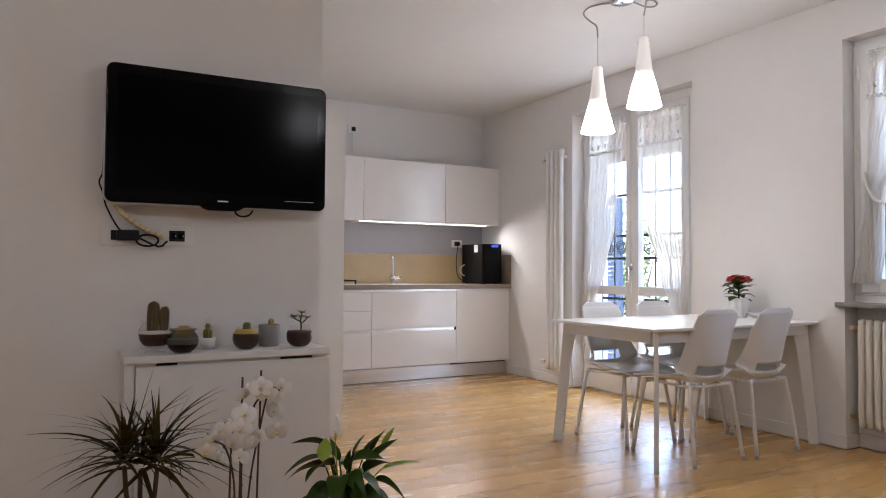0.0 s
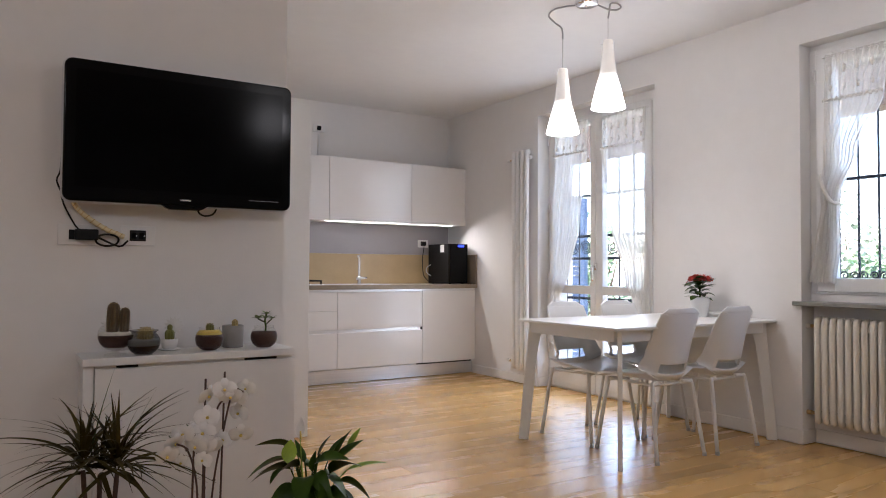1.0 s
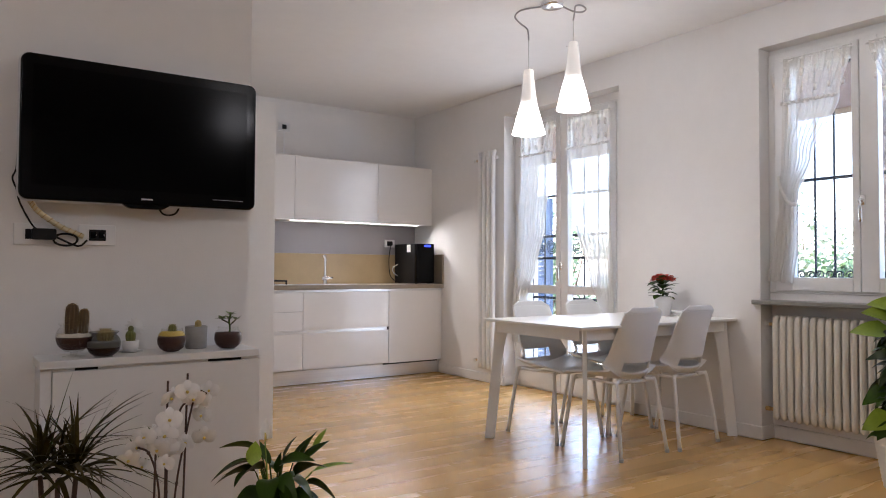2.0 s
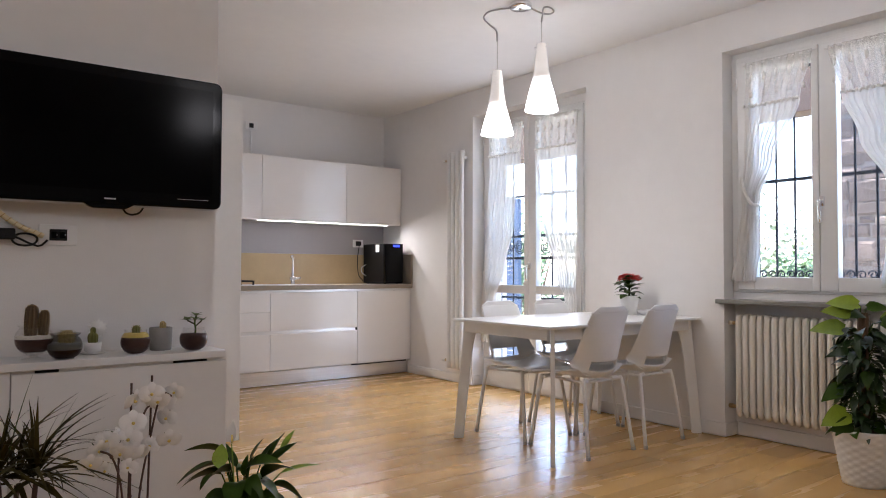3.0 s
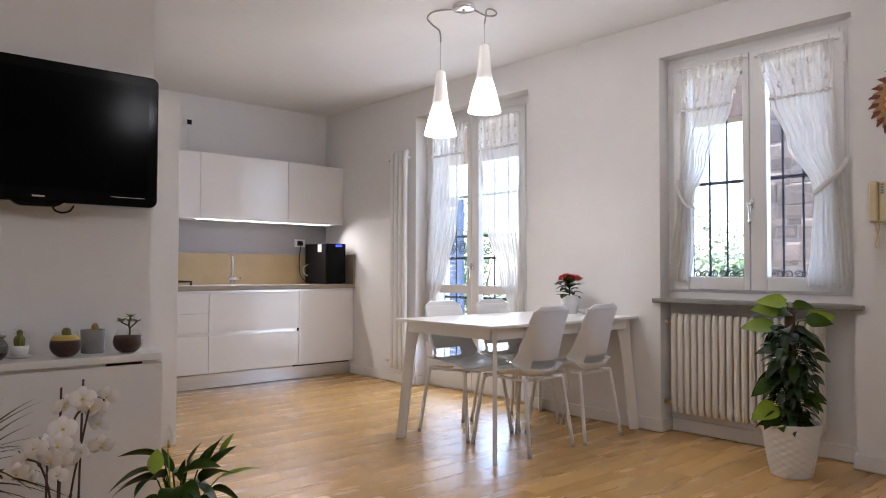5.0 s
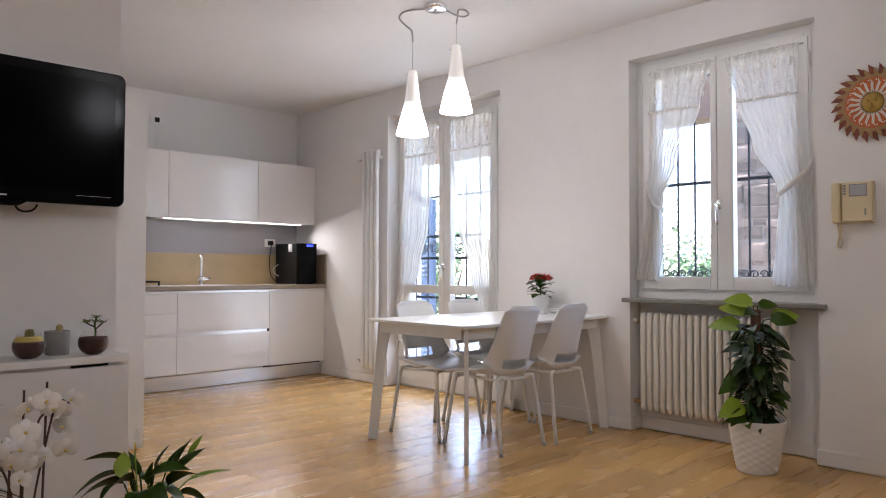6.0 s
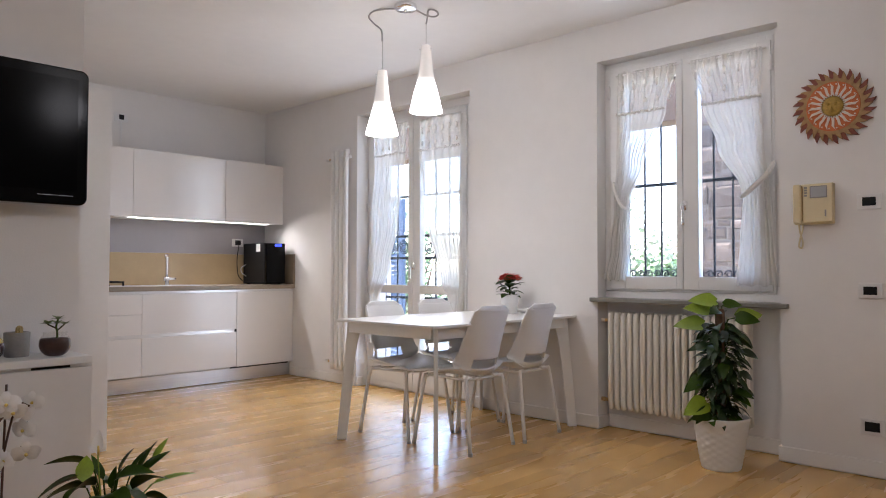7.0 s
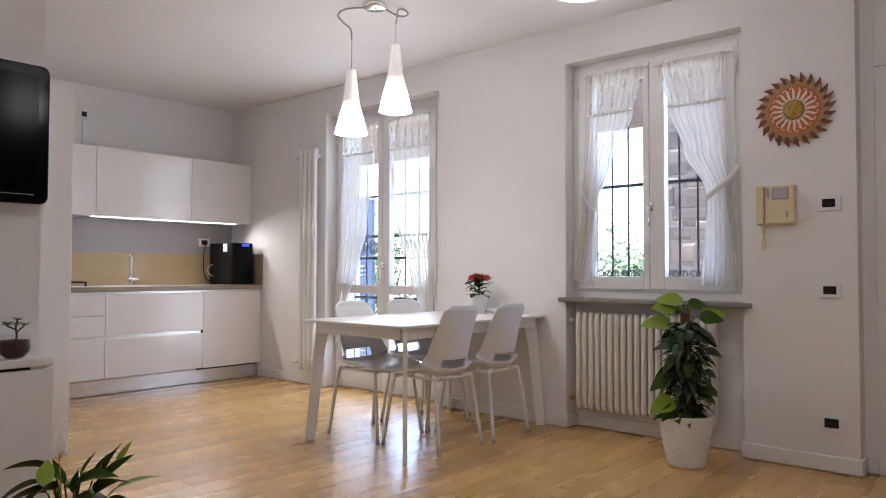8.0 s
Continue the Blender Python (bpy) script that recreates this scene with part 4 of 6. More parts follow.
def put(name, me, parent, m):
    ob = new(name, me)
    ob.parent = parent
    ob.matrix_local = m
    return ob


def aim(p, turn, rise, roll=0, s=1.0):
    """A leaf's pose: at p, pointing at the compass turn, raised by rise degrees."""
    return Matrix.Translation(p) @ pose(0, 0, 0, 0, 0, turn) @ pose(0, 0, 0, 0, -rise, 0) @ pose(0, 0, 0, roll, 0, 0) @ Matrix.Scale(s, 4)


def pothos():
    rnd = random.Random(4)
    root = thing("potted_pothos", pose(3.832, 1.592, 0), "leafy green climbing plant on a pole in a white woven pot", "plant")
    # pot with a woven relief
    bm = bmesh.new()
    rows, cols = 30, 72
    grid = []
    for i in range(rows + 1):
        t = i / rows
        r = 0.098 + 0.047 * t ** 0.85
        grid.append([bm.verts.new(((r + 0.0028 * math.sin(i * math.pi * 0.5 + (math.pi if (k // 3) % 2 else 0)) * (0 < i < rows)) * math.cos(2 * math.pi * k / cols), (r + 0.0028 * math.sin(i * math.pi * 0.5 + (math.pi if (k // 3) % 2 else 0)) * (0 < i < rows)) * math.sin(2 * math.pi * k / cols), 0.275 * t)) for k in range(cols)])
    for a, b in zip(grid, grid[1:]):
        for k in range(cols):
            bm.faces.new((a[k], a[(k + 1) % cols], b[(k + 1) % cols], b[k]))
    bm.faces.new(grid[0][::-1])
    rim = [bm.verts.new((0.136 * math.cos(2 * math.pi * k / cols), 0.136 * math.sin(2 * math.pi * k / cols), 0.275)) for k in range(cols)]
    deep = [bm.verts.new((0.132 * math.cos(2 * math.pi * k / cols), 0.132 * math.sin(2 * math.pi * k / cols), 0.24)) for k in range(cols)]
    for a, b in ((grid[-1], rim), (rim, deep)):
        for k in range(cols):
            bm.faces.new((a[k], a[(k + 1) % cols], b[(k + 1) % cols], b[k]))
    part("pot", bm, WHITE, root, "white woven-pattern plastic pot", smooth=True)
    part("soil", lathe([(0.131, 0.236), (0.131, 0.25), (0.08, 0.258), (0, 0.26)], 30, caps=False), SOIL, root)
    part("moss_pole", lathe([(0.026, 0.25), (0.027, 0.5), (0.025, 0.83), (0.022, 0.845), (0, 0.846)], 16, caps=False), BARK, root, "brown coir pole")
    kinds = [leaf_mesh("leaf", 0.13, 0.080, 0.7, LEAF, heart=True), leaf_mesh("leaf", 0.12, 0.052, 1.0, LEAF_SHADE, heart=True), leaf_mesh("leaf", 0.095, 0.044, 0.6, LEAF_SHADE, heart=True), leaf_mesh("leaf", 0.15, 0.098, 0.35, LEAF_LIGHT, heart=True)]
    stems = bmesh.new()
    for k in range(230):
        z = 0.27 + 0.50 * (k / 230) ** 0.95
        turn = k * 137.5 + rnd.uniform(-25, 25)
        out = rnd.uniform(0.04, 0.105) * (1.0 - 0.15 * (z > 0.6))
        c, s = math.cos(radians(turn)), math.sin(radians(turn))
        p = Vector((c * out, s * out, z))
        tube([(c * 0.02, s * 0.02, z - 0.03), (c * out * 0.6, s * out * 0.6, z + 0.005), p], 0.0022, 5, stems)
        put("leaf", kinds[rnd.choice((0, 1, 2, 2, 2))], root, aim(p, turn + rnd.uniform(-20, 20), rnd.uniform(-45, 15), rnd.uniform(-35, 35), rnd.uniform(0.6, 1.0)))
    for turn, z, out, rise, s, kind in ((133, 0.765, 0.085, 2, 1.1, 3), (140, 0.84, 0.06, 10, 0.95, 3), (131, 0.885, 0.02, 8, 1.0, 3), (-49, 0.80, 0.09, 12, 1.0, 3), (-60, 0.87, 0.02, 10, 0.8, 0), (190, 0.84, 0.03, 5, 0.8, 0), (-70, 0.80, 0.08, 0, 1.0, 0), (20, 0.83, 0.05, 10, 0.9, 0), (80, 0.83, 0.05, 5, 0.9, 0), (-100, 0.72, 0.10, -10, 0.9, 1), (160, 0.66, 0.1, -5, 0.9, 1), (185, 0.60, 0.10, -15, 1, 1), (-60, 0.62, 0.11, -10, 0.9, 1), (-45, 0.5, 0.11, -12, 0.9, 1), (150, 0.48, 0.11, -25, 1, 0), (165, 0.36, 0.12, -15, 1.1, 3), (-55, 0.42, 0.11, -20, 0.9, 2), (175, 0.31, 0.12, -5, 1.0, 0)):
        c, s_ = math.cos(radians(turn)), math.sin(radians(turn))
        p = Vector((c * out, s_ * out, z))
        tube([(0.01 * c, 0.01 * s_, z - 0.09), (c * out * 0.5, s_ * out * 0.5, z - 0.01), p], 0.0028, 6, stems)
        face = -55 if 60 < turn % 360 < 200 else (55 if 260 < turn % 360 < 360 else 0)
        put("leaf", kinds[kind], root, aim(p, turn, rise, face + rnd.uniform(-12, 12), s))
    part("foliage_stalk", stems, LEAF, root)


def dracaena():
    rnd = random.Random(8)
    root = thing("potted_dracaena", pose(0.315, 2.62, 0), "spiky dracaena with thin dark arching leaves in a pot", "plant")
    part("pot", lathe([(0.085, 0), (0.09, 0.004), (0.115, 0.19), (0.121, 0.20), (0.113, 0.20), (0.108, 0.17)], 32, caps=False), WHITE, root, smooth=True)
    part("soil", lathe([(0.108, 0.165), (0.10, 0.175), (0, 0.18)], 24, caps=False), SOIL, root)
    kinds = [leaf_mesh("leaf", L, w, d, LEAF_DARK, tip=0.55, fold=0.35, n=9) for L, w, d in ((0.27, 0.0155, 1.2), (0.26, 0.0155, 1.8), (0.28, 0.014, 0.8), (0.18, 0.014, 0.3))]
    for (hx, hy, hz), count in (((-0.055, 0.0, 0.39), 42), ((0.045, -0.02, 0.375), 48), ((0.0, 0.04, 0.36), 18)):
        part("cane", tube(bend([(hx * 0.3, hy * 0.3, 0.16), (hx * 0.8, hy, 0.27), (hx, hy, hz)], 5), [0.008] * 10 + [0.007], 9), STEM, root, smooth=True)
        for k in range(count):
            t = k / count
            turn = k * 137.5 + rnd.uniform(-12, 12)
            rise = 90 - 85 * t ** 1.1 + rnd.uniform(-8, 8)
            p = Vector((hx + 0.008 * math.cos(radians(turn)), hy + 0.008 * math.sin(radians(turn)), hz + 0.05 * (1 - t)))
            put("leaf", kinds[3 if rise > 70 and k % 2 else rnd.choice((0, 1, 2))], root, aim(p, turn, rise, rnd.uniform(-30, 30), rnd.uniform(0.8, 1.1)))
    tall = leaf_mesh("leaf", 0.36, 0.014, 0.12, LEAF, tip=0.55, fold=0.35, n=9)
    put("leaf", tall, root, aim((-0.035, 0, 0.42), 10, 80, 0, 0.85))
    put("leaf", tall, root, aim((0.045, -0.02, 0.40), -10, 68, 0, 0.75))


def flower(parent, p, turn, rise, s):
    f = new("flower", FLOWER[0])
    f.parent = parent
    f.matrix_local = aim(p, turn, rise, 0, s)
    lip = new("lip", FLOWER[1])
    lip.parent = f


def orchid_meshes():
    bm = bmesh.new()
    for a, L, w in ((90, 0.046, 0.036), (215, 0.045, 0.032), (325, 0.045, 0.032), (12, 0.048, 0.056), (168, 0.048, 0.056)):
        ca, sa = math.cos(radians(a)), math.sin(radians(a))
        rows = []
        for i in range(6):
            t = i / 5
            ww = w * 0.5 * math.sin(math.pi * (0.1 + 0.86 * t) ** 1.1) ** 0.6
            r = L * t
            cup = 0.005 * math.sin(t * 3.1) - 0.004 * t * t
            rows.append([bm.verts.new((cup - 0.003 * abs(j), ca * r - sa * ww * j, sa * r + ca * ww * j)) for j in (-1, 0, 1)])
        for q, r_ in zip(rows, rows[1:]):
            for j in (0, 1):
                bm.faces.new((q[j], q[j + 1], r_[j + 1], r_[j]))
    for f in bm.faces:
        f.smooth = True
    a = bpy.data.meshes.new("petals")
    bm.to_mesh(a)
    bm.free()
    a.materials.append(PETAL)
    bm = lathe([(0.001, 0), (0.005, 0.003), (0.0065, 0.007), (0.003, 0.013), (0.001, 0.014)], 8)
    bmesh.ops.transform(bm, matrix=pose(0.002, 0, -0.004, 0, 60, 0), verts=bm.verts)
    b = bpy.data.meshes.new("lip")
    bm.to_mesh(b)
    bm.free()
    b.materials.append(YELLOW)
    return a, b


FLOWER = orchid_meshes()
# poses of things set by the compass as the plan shows it: -90 looks to the camera's side


def orchid(name, x, y, stems, blooms, leaves, label):
    rnd = random.Random(len(blooms))
    root = thing(name, pose(x, y, 0), label, "orchid")
    part("pot", lathe([(0.045, 0), (0.048, 0.004), (0.062, 0.12), (0.066, 0.125), (0.058, 0.125), (0.056, 0.10)], 28, caps=False), WHITE, root, "white pot", smooth=True)
    part("bark_mix", lathe([(0.056, 0.098), (0.04, 0.108), (0, 0.11)], 18, caps=False), BARK, root)
    lf = leaf_mesh("leaf", 0.2, 0.062, 0.8, LEAF, tip=0.8, fold=0.25, n=8)
    for turn, rise in leaves:
        put("leaf", lf, root, aim((0, 0, 0.11), turn, rise, 0, 1))
    for pts, stake in stems:
        part("stem", tube(bend(pts, 6), 0.0035, 7), STEM, root, smooth=True)
        for q in pts[1:-1]:
            part("node", lathe([(0.003, -0.006), (0.0062, 0), (0.003, 0.006)], 8, at=q), STEM, root)
        if stake:
            part("stake", tube([(stake[0], stake[1], 0.1), (stake[0] * 1.1 + 0.008, stake[1], stake[2])], 0.0036, 6), STEM, root, "thin support stick")
    for (bx, bz, turn, s) in blooms:
        p = Vector((bx, rnd.uniform(-0.035, 0.02), bz))
        part("flower_stalk", tube([p + Vector((0.0, 0.004, 0.002)), p + Vector((rnd.uniform(-0.02, 0.02), 0.025, 0.02))], 0.0016, 5), LEAF, root)
        flower(root, p, turn + rnd.uniform(-28, 28), rnd.uniform(-30, 12), s * 0.87)
    return root


def peace_lily():
    rnd = random.Random(21)
    root = thing("potted_peace_lily", pose(0.965, 2.42, 0), "green peace lily with one white flower in a pot", "plant")
    part("pot", lathe([(0.07, 0), (0.075, 0.004), (0.10, 0.155), (0.105, 0.16), (0.096, 0.16), (0.092, 0.13)], 30, caps=False), WHITE, root, smooth=True)
    part("soil", lathe([(0.092, 0.125), (0.08, 0.135), (0, 0.14)], 24, caps=False), SOIL, root)
    kinds = [leaf_mesh("leaf", 0.19, 0.088, 0.9, LEAF, tip=0.72, fold=0.35, n=9), leaf_mesh("leaf", 0.15, 0.082, 1.4, LEAF, tip=0.72, fold=0.3, n=9), leaf_mesh("leaf", 0.14, 0.040, 0.3, LEAF, tip=0.65, fold=0.55, n=8), leaf_mesh("leaf", 0.08, 0.046, 0.25, LEAF_LIGHT, tip=0.8, fold=0.2, n=7)]
    stems = bmesh.new()
    spots = [(185, 0.06, 0.385, 8, 0, 1.0), (160, 0.05, 0.35, 25, 1, 0.9), (205, 0.07, 0.30, -5, 1, 1.0), (225, 0.07, 0.26, -10, 1, 1.0), (140, 0.05, 0.40, 45, 0, 0.8), (110, 0.03, 0.36, 60, 2, 0.8), (-20, 0.09, 0.37, 52, 2, 1.0), (-40, 0.07, 0.33, 35, 0, 0.8),
             (-60, 0.05, 0.32, 20, 1, 0.9), (-90, 0.05, 0.34, 10, 1, 0.9), (-110, 0.06, 0.30, -5, 0, 0.9), (-130, 0.06, 0.33, 5, 1, 0.95), (20, 0.06, 0.30, 20, 1, 0.8), (60, 0.05, 0.33, 30, 1, 0.8), (90, 0.05, 0.35, 30, 0, 0.8), (-150, 0.07, 0.27, -15, 0, 0.9), (-75, 0.07, 0.25, -20, 1, 1.0), (-25, 0.08, 0.26, -5, 1, 0.9), (-100, 0.08, 0.22, -25, 1, 1.0), (-10, 0.07, 0.22, -10, 0, 0.9), (170, 0.08, 0.22, -20, 1, 0.9), (-165, 0.05, 0.36, 15, 0, 0.85), (-55, 0.03, 0.38, 55, 2, 0.8), (-95, 0.07, 0.29, -20, 0, 0.9), (-120, 0.08, 0.26, -30, 0, 0.9), (-70, 0.08, 0.29, -15, 0, 0.9), (-45, 0.09, 0.24, -20, 0, 0.95), (-140, 0.09, 0.24, -20, 0, 1.0), (200, 0.09, 0.26, -8, 0, 1.0), (-15, 0.10, 0.29, 0, 1, 1.0), (-85, 0.04, 0.37, 30, 0, 0.8),
             (-30, 0.06, 0.37, 62, 2, 0.95), (-70, 0.02, 0.35, 72, 2, 0.8), (-15, 0.08, 0.35, 58, 2, 1.1), (-100, 0.03, 0.34, 66, 2, 0.8), (175, 0.07, 0.35, 4, 0, 1.0)]
    for turn, out, z, rise, kind, s in spots:
        c, s_ = math.cos(radians(turn)), math.sin(radians(turn))
        p = Vector((c * out, s_ * out, z))
        tube(bend([(c * 0.012, s_ * 0.012, 0.13), (c * out * 0.45, s_ * out * 0.45, z * 0.7), p], 4), 0.0026, 5, stems)
        put("leaf", kinds[kind], root, aim(p, turn + rnd.uniform(-18, 18), rise + rnd.uniform(-14, 14), rnd.uniform(-40, 40), s * rnd.uniform(0.75, 1.05)))
    part("foliage_stalk", stems, LEAF, root)
    # the long drooping leaf, two pale leaves and the flower
    part("stem", tube(bend([(0.01, 0, 0.13), (0.07, -0.01, 0.26), (0.13, -0.02, 0.325)], 5), 0.0028, 6), LEAF_LIGHT, root)
    put("leaf", leaf_mesh("leaf", 0.16, 0.022, 0.5, LEAF_LIGHT, tip=0.7, fold=0.4, n=8), root, aim((0.13, -0.02, 0.325), -12, 18, 25, 1))
    put("leaf", kinds[3], root, aim((-0.10, -0.05, 0.385), 62, 60, 0, 1.15))
    put("leaf", leaf_mesh("leaf", 0.10, 0.026, 0.2, LEAF_LIGHT, tip=0.8, fold=0.2, n=7), root, aim((0.13, -0.02, 0.40), 20, 48, 10, 1.0))
    fl = part("flower_stem", tube(bend([(0, 0, 0.13), (-0.03, -0.01, 0.3), (-0.045, -0.015, 0.455)], 5), 0.0022, 6), LEAF_LIGHT, root)
    put("spathe", leaf_mesh("spathe", 0.075, 0.036, -0.2, PETAL, tip=0.75, fold=0.5, n=8), fl, aim((-0.045, -0.012, 0.455), 50, 74, 0, 1))
    part("spadix", tube([(-0.045, -0.02, 0.458), (-0.047, -0.022, 0.485)], [0.0045, 0.003], 8), YELLOW, fl, smooth=True)


def kalanchoe():
    rnd = random.Random(31)
    root = thing("potted_kalanchoe", pose(4.0, 3.16, 0.7465), "small red-flowering kalanchoe in a white pot on the table", "plant")
    root.scale = (1.2, 1.2, 1.25)
    part("pot", lathe([(0.038, 0), (0.04, 0.003), (0.056, 0.10), (0.058, 0.105), (0.051, 0.105), (0.05, 0.09)], 26, caps=False), WHITE, root, smooth=True)
    part("soil", lathe([(0.05, 0.088), (0, 0.095)], 18, caps=False), SOIL, root)
    lf = [leaf_mesh("leaf", 0.085, 0.05, 0.5, LEAF, tip=0.9, n=6), leaf_mesh("leaf", 0.07, 0.042, 0.3, LEAF, tip=0.9, n=6)]
    for k in range(34):
        z = 0.10 + 0.07 * (k / 26)
        put("leaf", lf[k % 2], root, aim((0.012 * math.cos(k * 2.4), 0.012 * math.sin(k * 2.4), z), k * 137.5, rnd.uniform(-5, 40), 0, rnd.uniform(0.8, 1.15)))
    part("stem", tube([(0, 0, 0.09), (0.002, 0, 0.2)], 0.005, 7), LEAF, root)
    bm = bmesh.new()
    for k in range(4):
        a = k * math.pi / 2
        r = [bm.verts.new(p) for p in ((0, 0, 0), (0.009 * math.cos(a - 0.6), 0.009 * math.sin(a - 0.6), 0.002), (0.016 * math.cos(a), 0.016 * math.sin(a), 0.0), (0.009 * math.cos(a + 0.6), 0.009 * math.sin(a + 0.6), 0.002))]
        bm.faces.new(r)
    me = bpy.data.meshes.new("blossom")
    bm.to_mesh(me)
    bm.free()
    me.materials.append(RED)
    for k in range(75):
        a = k * 2.4
        r = 0.062 * math.sqrt(k / 75)
        p = Vector((r * math.cos(a), r * math.sin(a), 0.225 - 6.0 * r * r - rnd.uniform(0, 0.016)))
        put("blossom", me, root, Matrix.Translation(p) @ pose(0, 0, 0, -r * 700 * math.sin(a) + rnd.uniform(-15, 15), r * 700 * math.cos(a) + rnd.uniform(-15, 15), k * 31) @ Matrix.Scale(rnd.uniform(0.9, 1.3), 4))
    tray = thing("serving_tray", pose(4.08, 3.03, 0.7465), "small white oval dish beside the flowerpot", "dish")
    bm = lathe([(0.05, 0.0), (0.075, 0.006), (0.105, 0.035), (0.108, 0.036), (0.078, 0.009), (0.0, 0.006)], 30, caps=False)
    bmesh.ops.transform(bm, matrix=Matrix.Diagonal((0.75, 1.1, 1, 1)), verts=bm.verts)
    part("dish", bm, WHITE, tray, smooth=True)


def ribbed(bm, p, r, h, ribs=12, lean=(0, 0)):
    """A ribbed cactus column with a round top."""
    n = ribs * 2
    rings = []
    dome = max(0.3, 1 - 0.9 * r / h)
    for i in range(15):
        t = (i / 14) ** 0.8
        rr = r * (0.86 + 0.14 * math.sin(t * 3)) * (1 if t < dome else math.sqrt(max(0.02, 1 - ((t - dome) / (1 - dome)) ** 2)))
        rings.append([bm.verts.new((p[0] + lean[0] * t + (rr * (1.0 if k % 2 else 0.84)) * math.cos(2 * math.pi * k / n), p[1] + lean[1] * t + (rr * (1.0 if k % 2 else 0.84)) * math.sin(2 * math.pi * k / n), p[2] + h * t)) for k in range(n)])
    for a, b in zip(rings, rings[1:]):
        for k in range(n):
            bm.faces.new((a[k], a[(k + 1) % n], b[(k + 1) % n], b[k]))
    bm.faces.new(rings[-1])
    return bm


def spines(bm, p, r, h, rnd, ribs=11, size=0.006, rows=11, lean=(0, 0)):
    """Tufts of spines in rows along the ribs."""
    for j in range(ribs):
        for i in range(rows):
            a, t = 2 * math.pi * (j + 0.5) / ribs, (i + 0.6) / rows
            rr = r * (1 if t < 0.75 else math.sqrt(max(0.05, 1 - ((t - 0.75) / 0.25) ** 2)))
            b = Vector((p[0] + lean[0] * t + rr * math.cos(a), p[1] + lean[1] * t + rr * math.sin(a), p[2] + h * t))
            for _ in range(4):
                d = Vector((math.cos(a + rnd.uniform(-0.9, 0.9)), math.sin(a + rnd.uniform(-0.9, 0.9)), rnd.uniform(-0.8, 0.9))).normalized() * size
                w = Vector((-math.sin(a), math.cos(a), rnd.uniform(-1, 1))) * 0.0012
                bm.faces.new([bm.verts.new(b - w), bm.verts.new(b + w), bm.verts.new(b + d)])
    return bm


def bowl(root, r, h, foot=0.0, mat=None, open_r=0.75):
    prof = []
    if foot:
        prof += [(r * 0.62, 0), (r * 0.62, 0.003), (r * 0.2, 0.008), (r * 0.2, foot)]
    else:
        prof += [(r * 0.55, 0.0)]
    c = foot + h / 2
    for k in range(1, 12):
        a = -math.pi / 2 + math.pi * k / 12 * 0.93
        prof.append((max(r * 0.2, r * math.cos(a) ** 0.75) if k > 1 else r * 0.5, c + h / 2 * math.sin(a)))
    prof[-1] = (r * open_r, foot + h)
    g = part("glass_bowl", lathe(prof, 36, caps=False), mat or CLEAR, root, "thin round glass bowl", smooth=True)
    g.visible_shadow = True
    return foot, c


def fill(root, name, r, h, foot, t0, t1, mat, label=""):
    """Soil between the heights t0 and t1 of a round bowl."""
    c, prof = foot + h / 2, []
    for k in range(8):
        t = t0 + (t1 - t0) * k / 7
        z = foot + h * t
        rr = r * max(0.03, 1 - ((z - c) / (h / 2)) ** 2) ** 0.375 * 0.965
        prof.append((rr, z))
    prof.append((0.0, prof[-1][1] + 0.002))
    part(name, lathe(prof, 32, caps=False), mat, root, label, smooth=True)


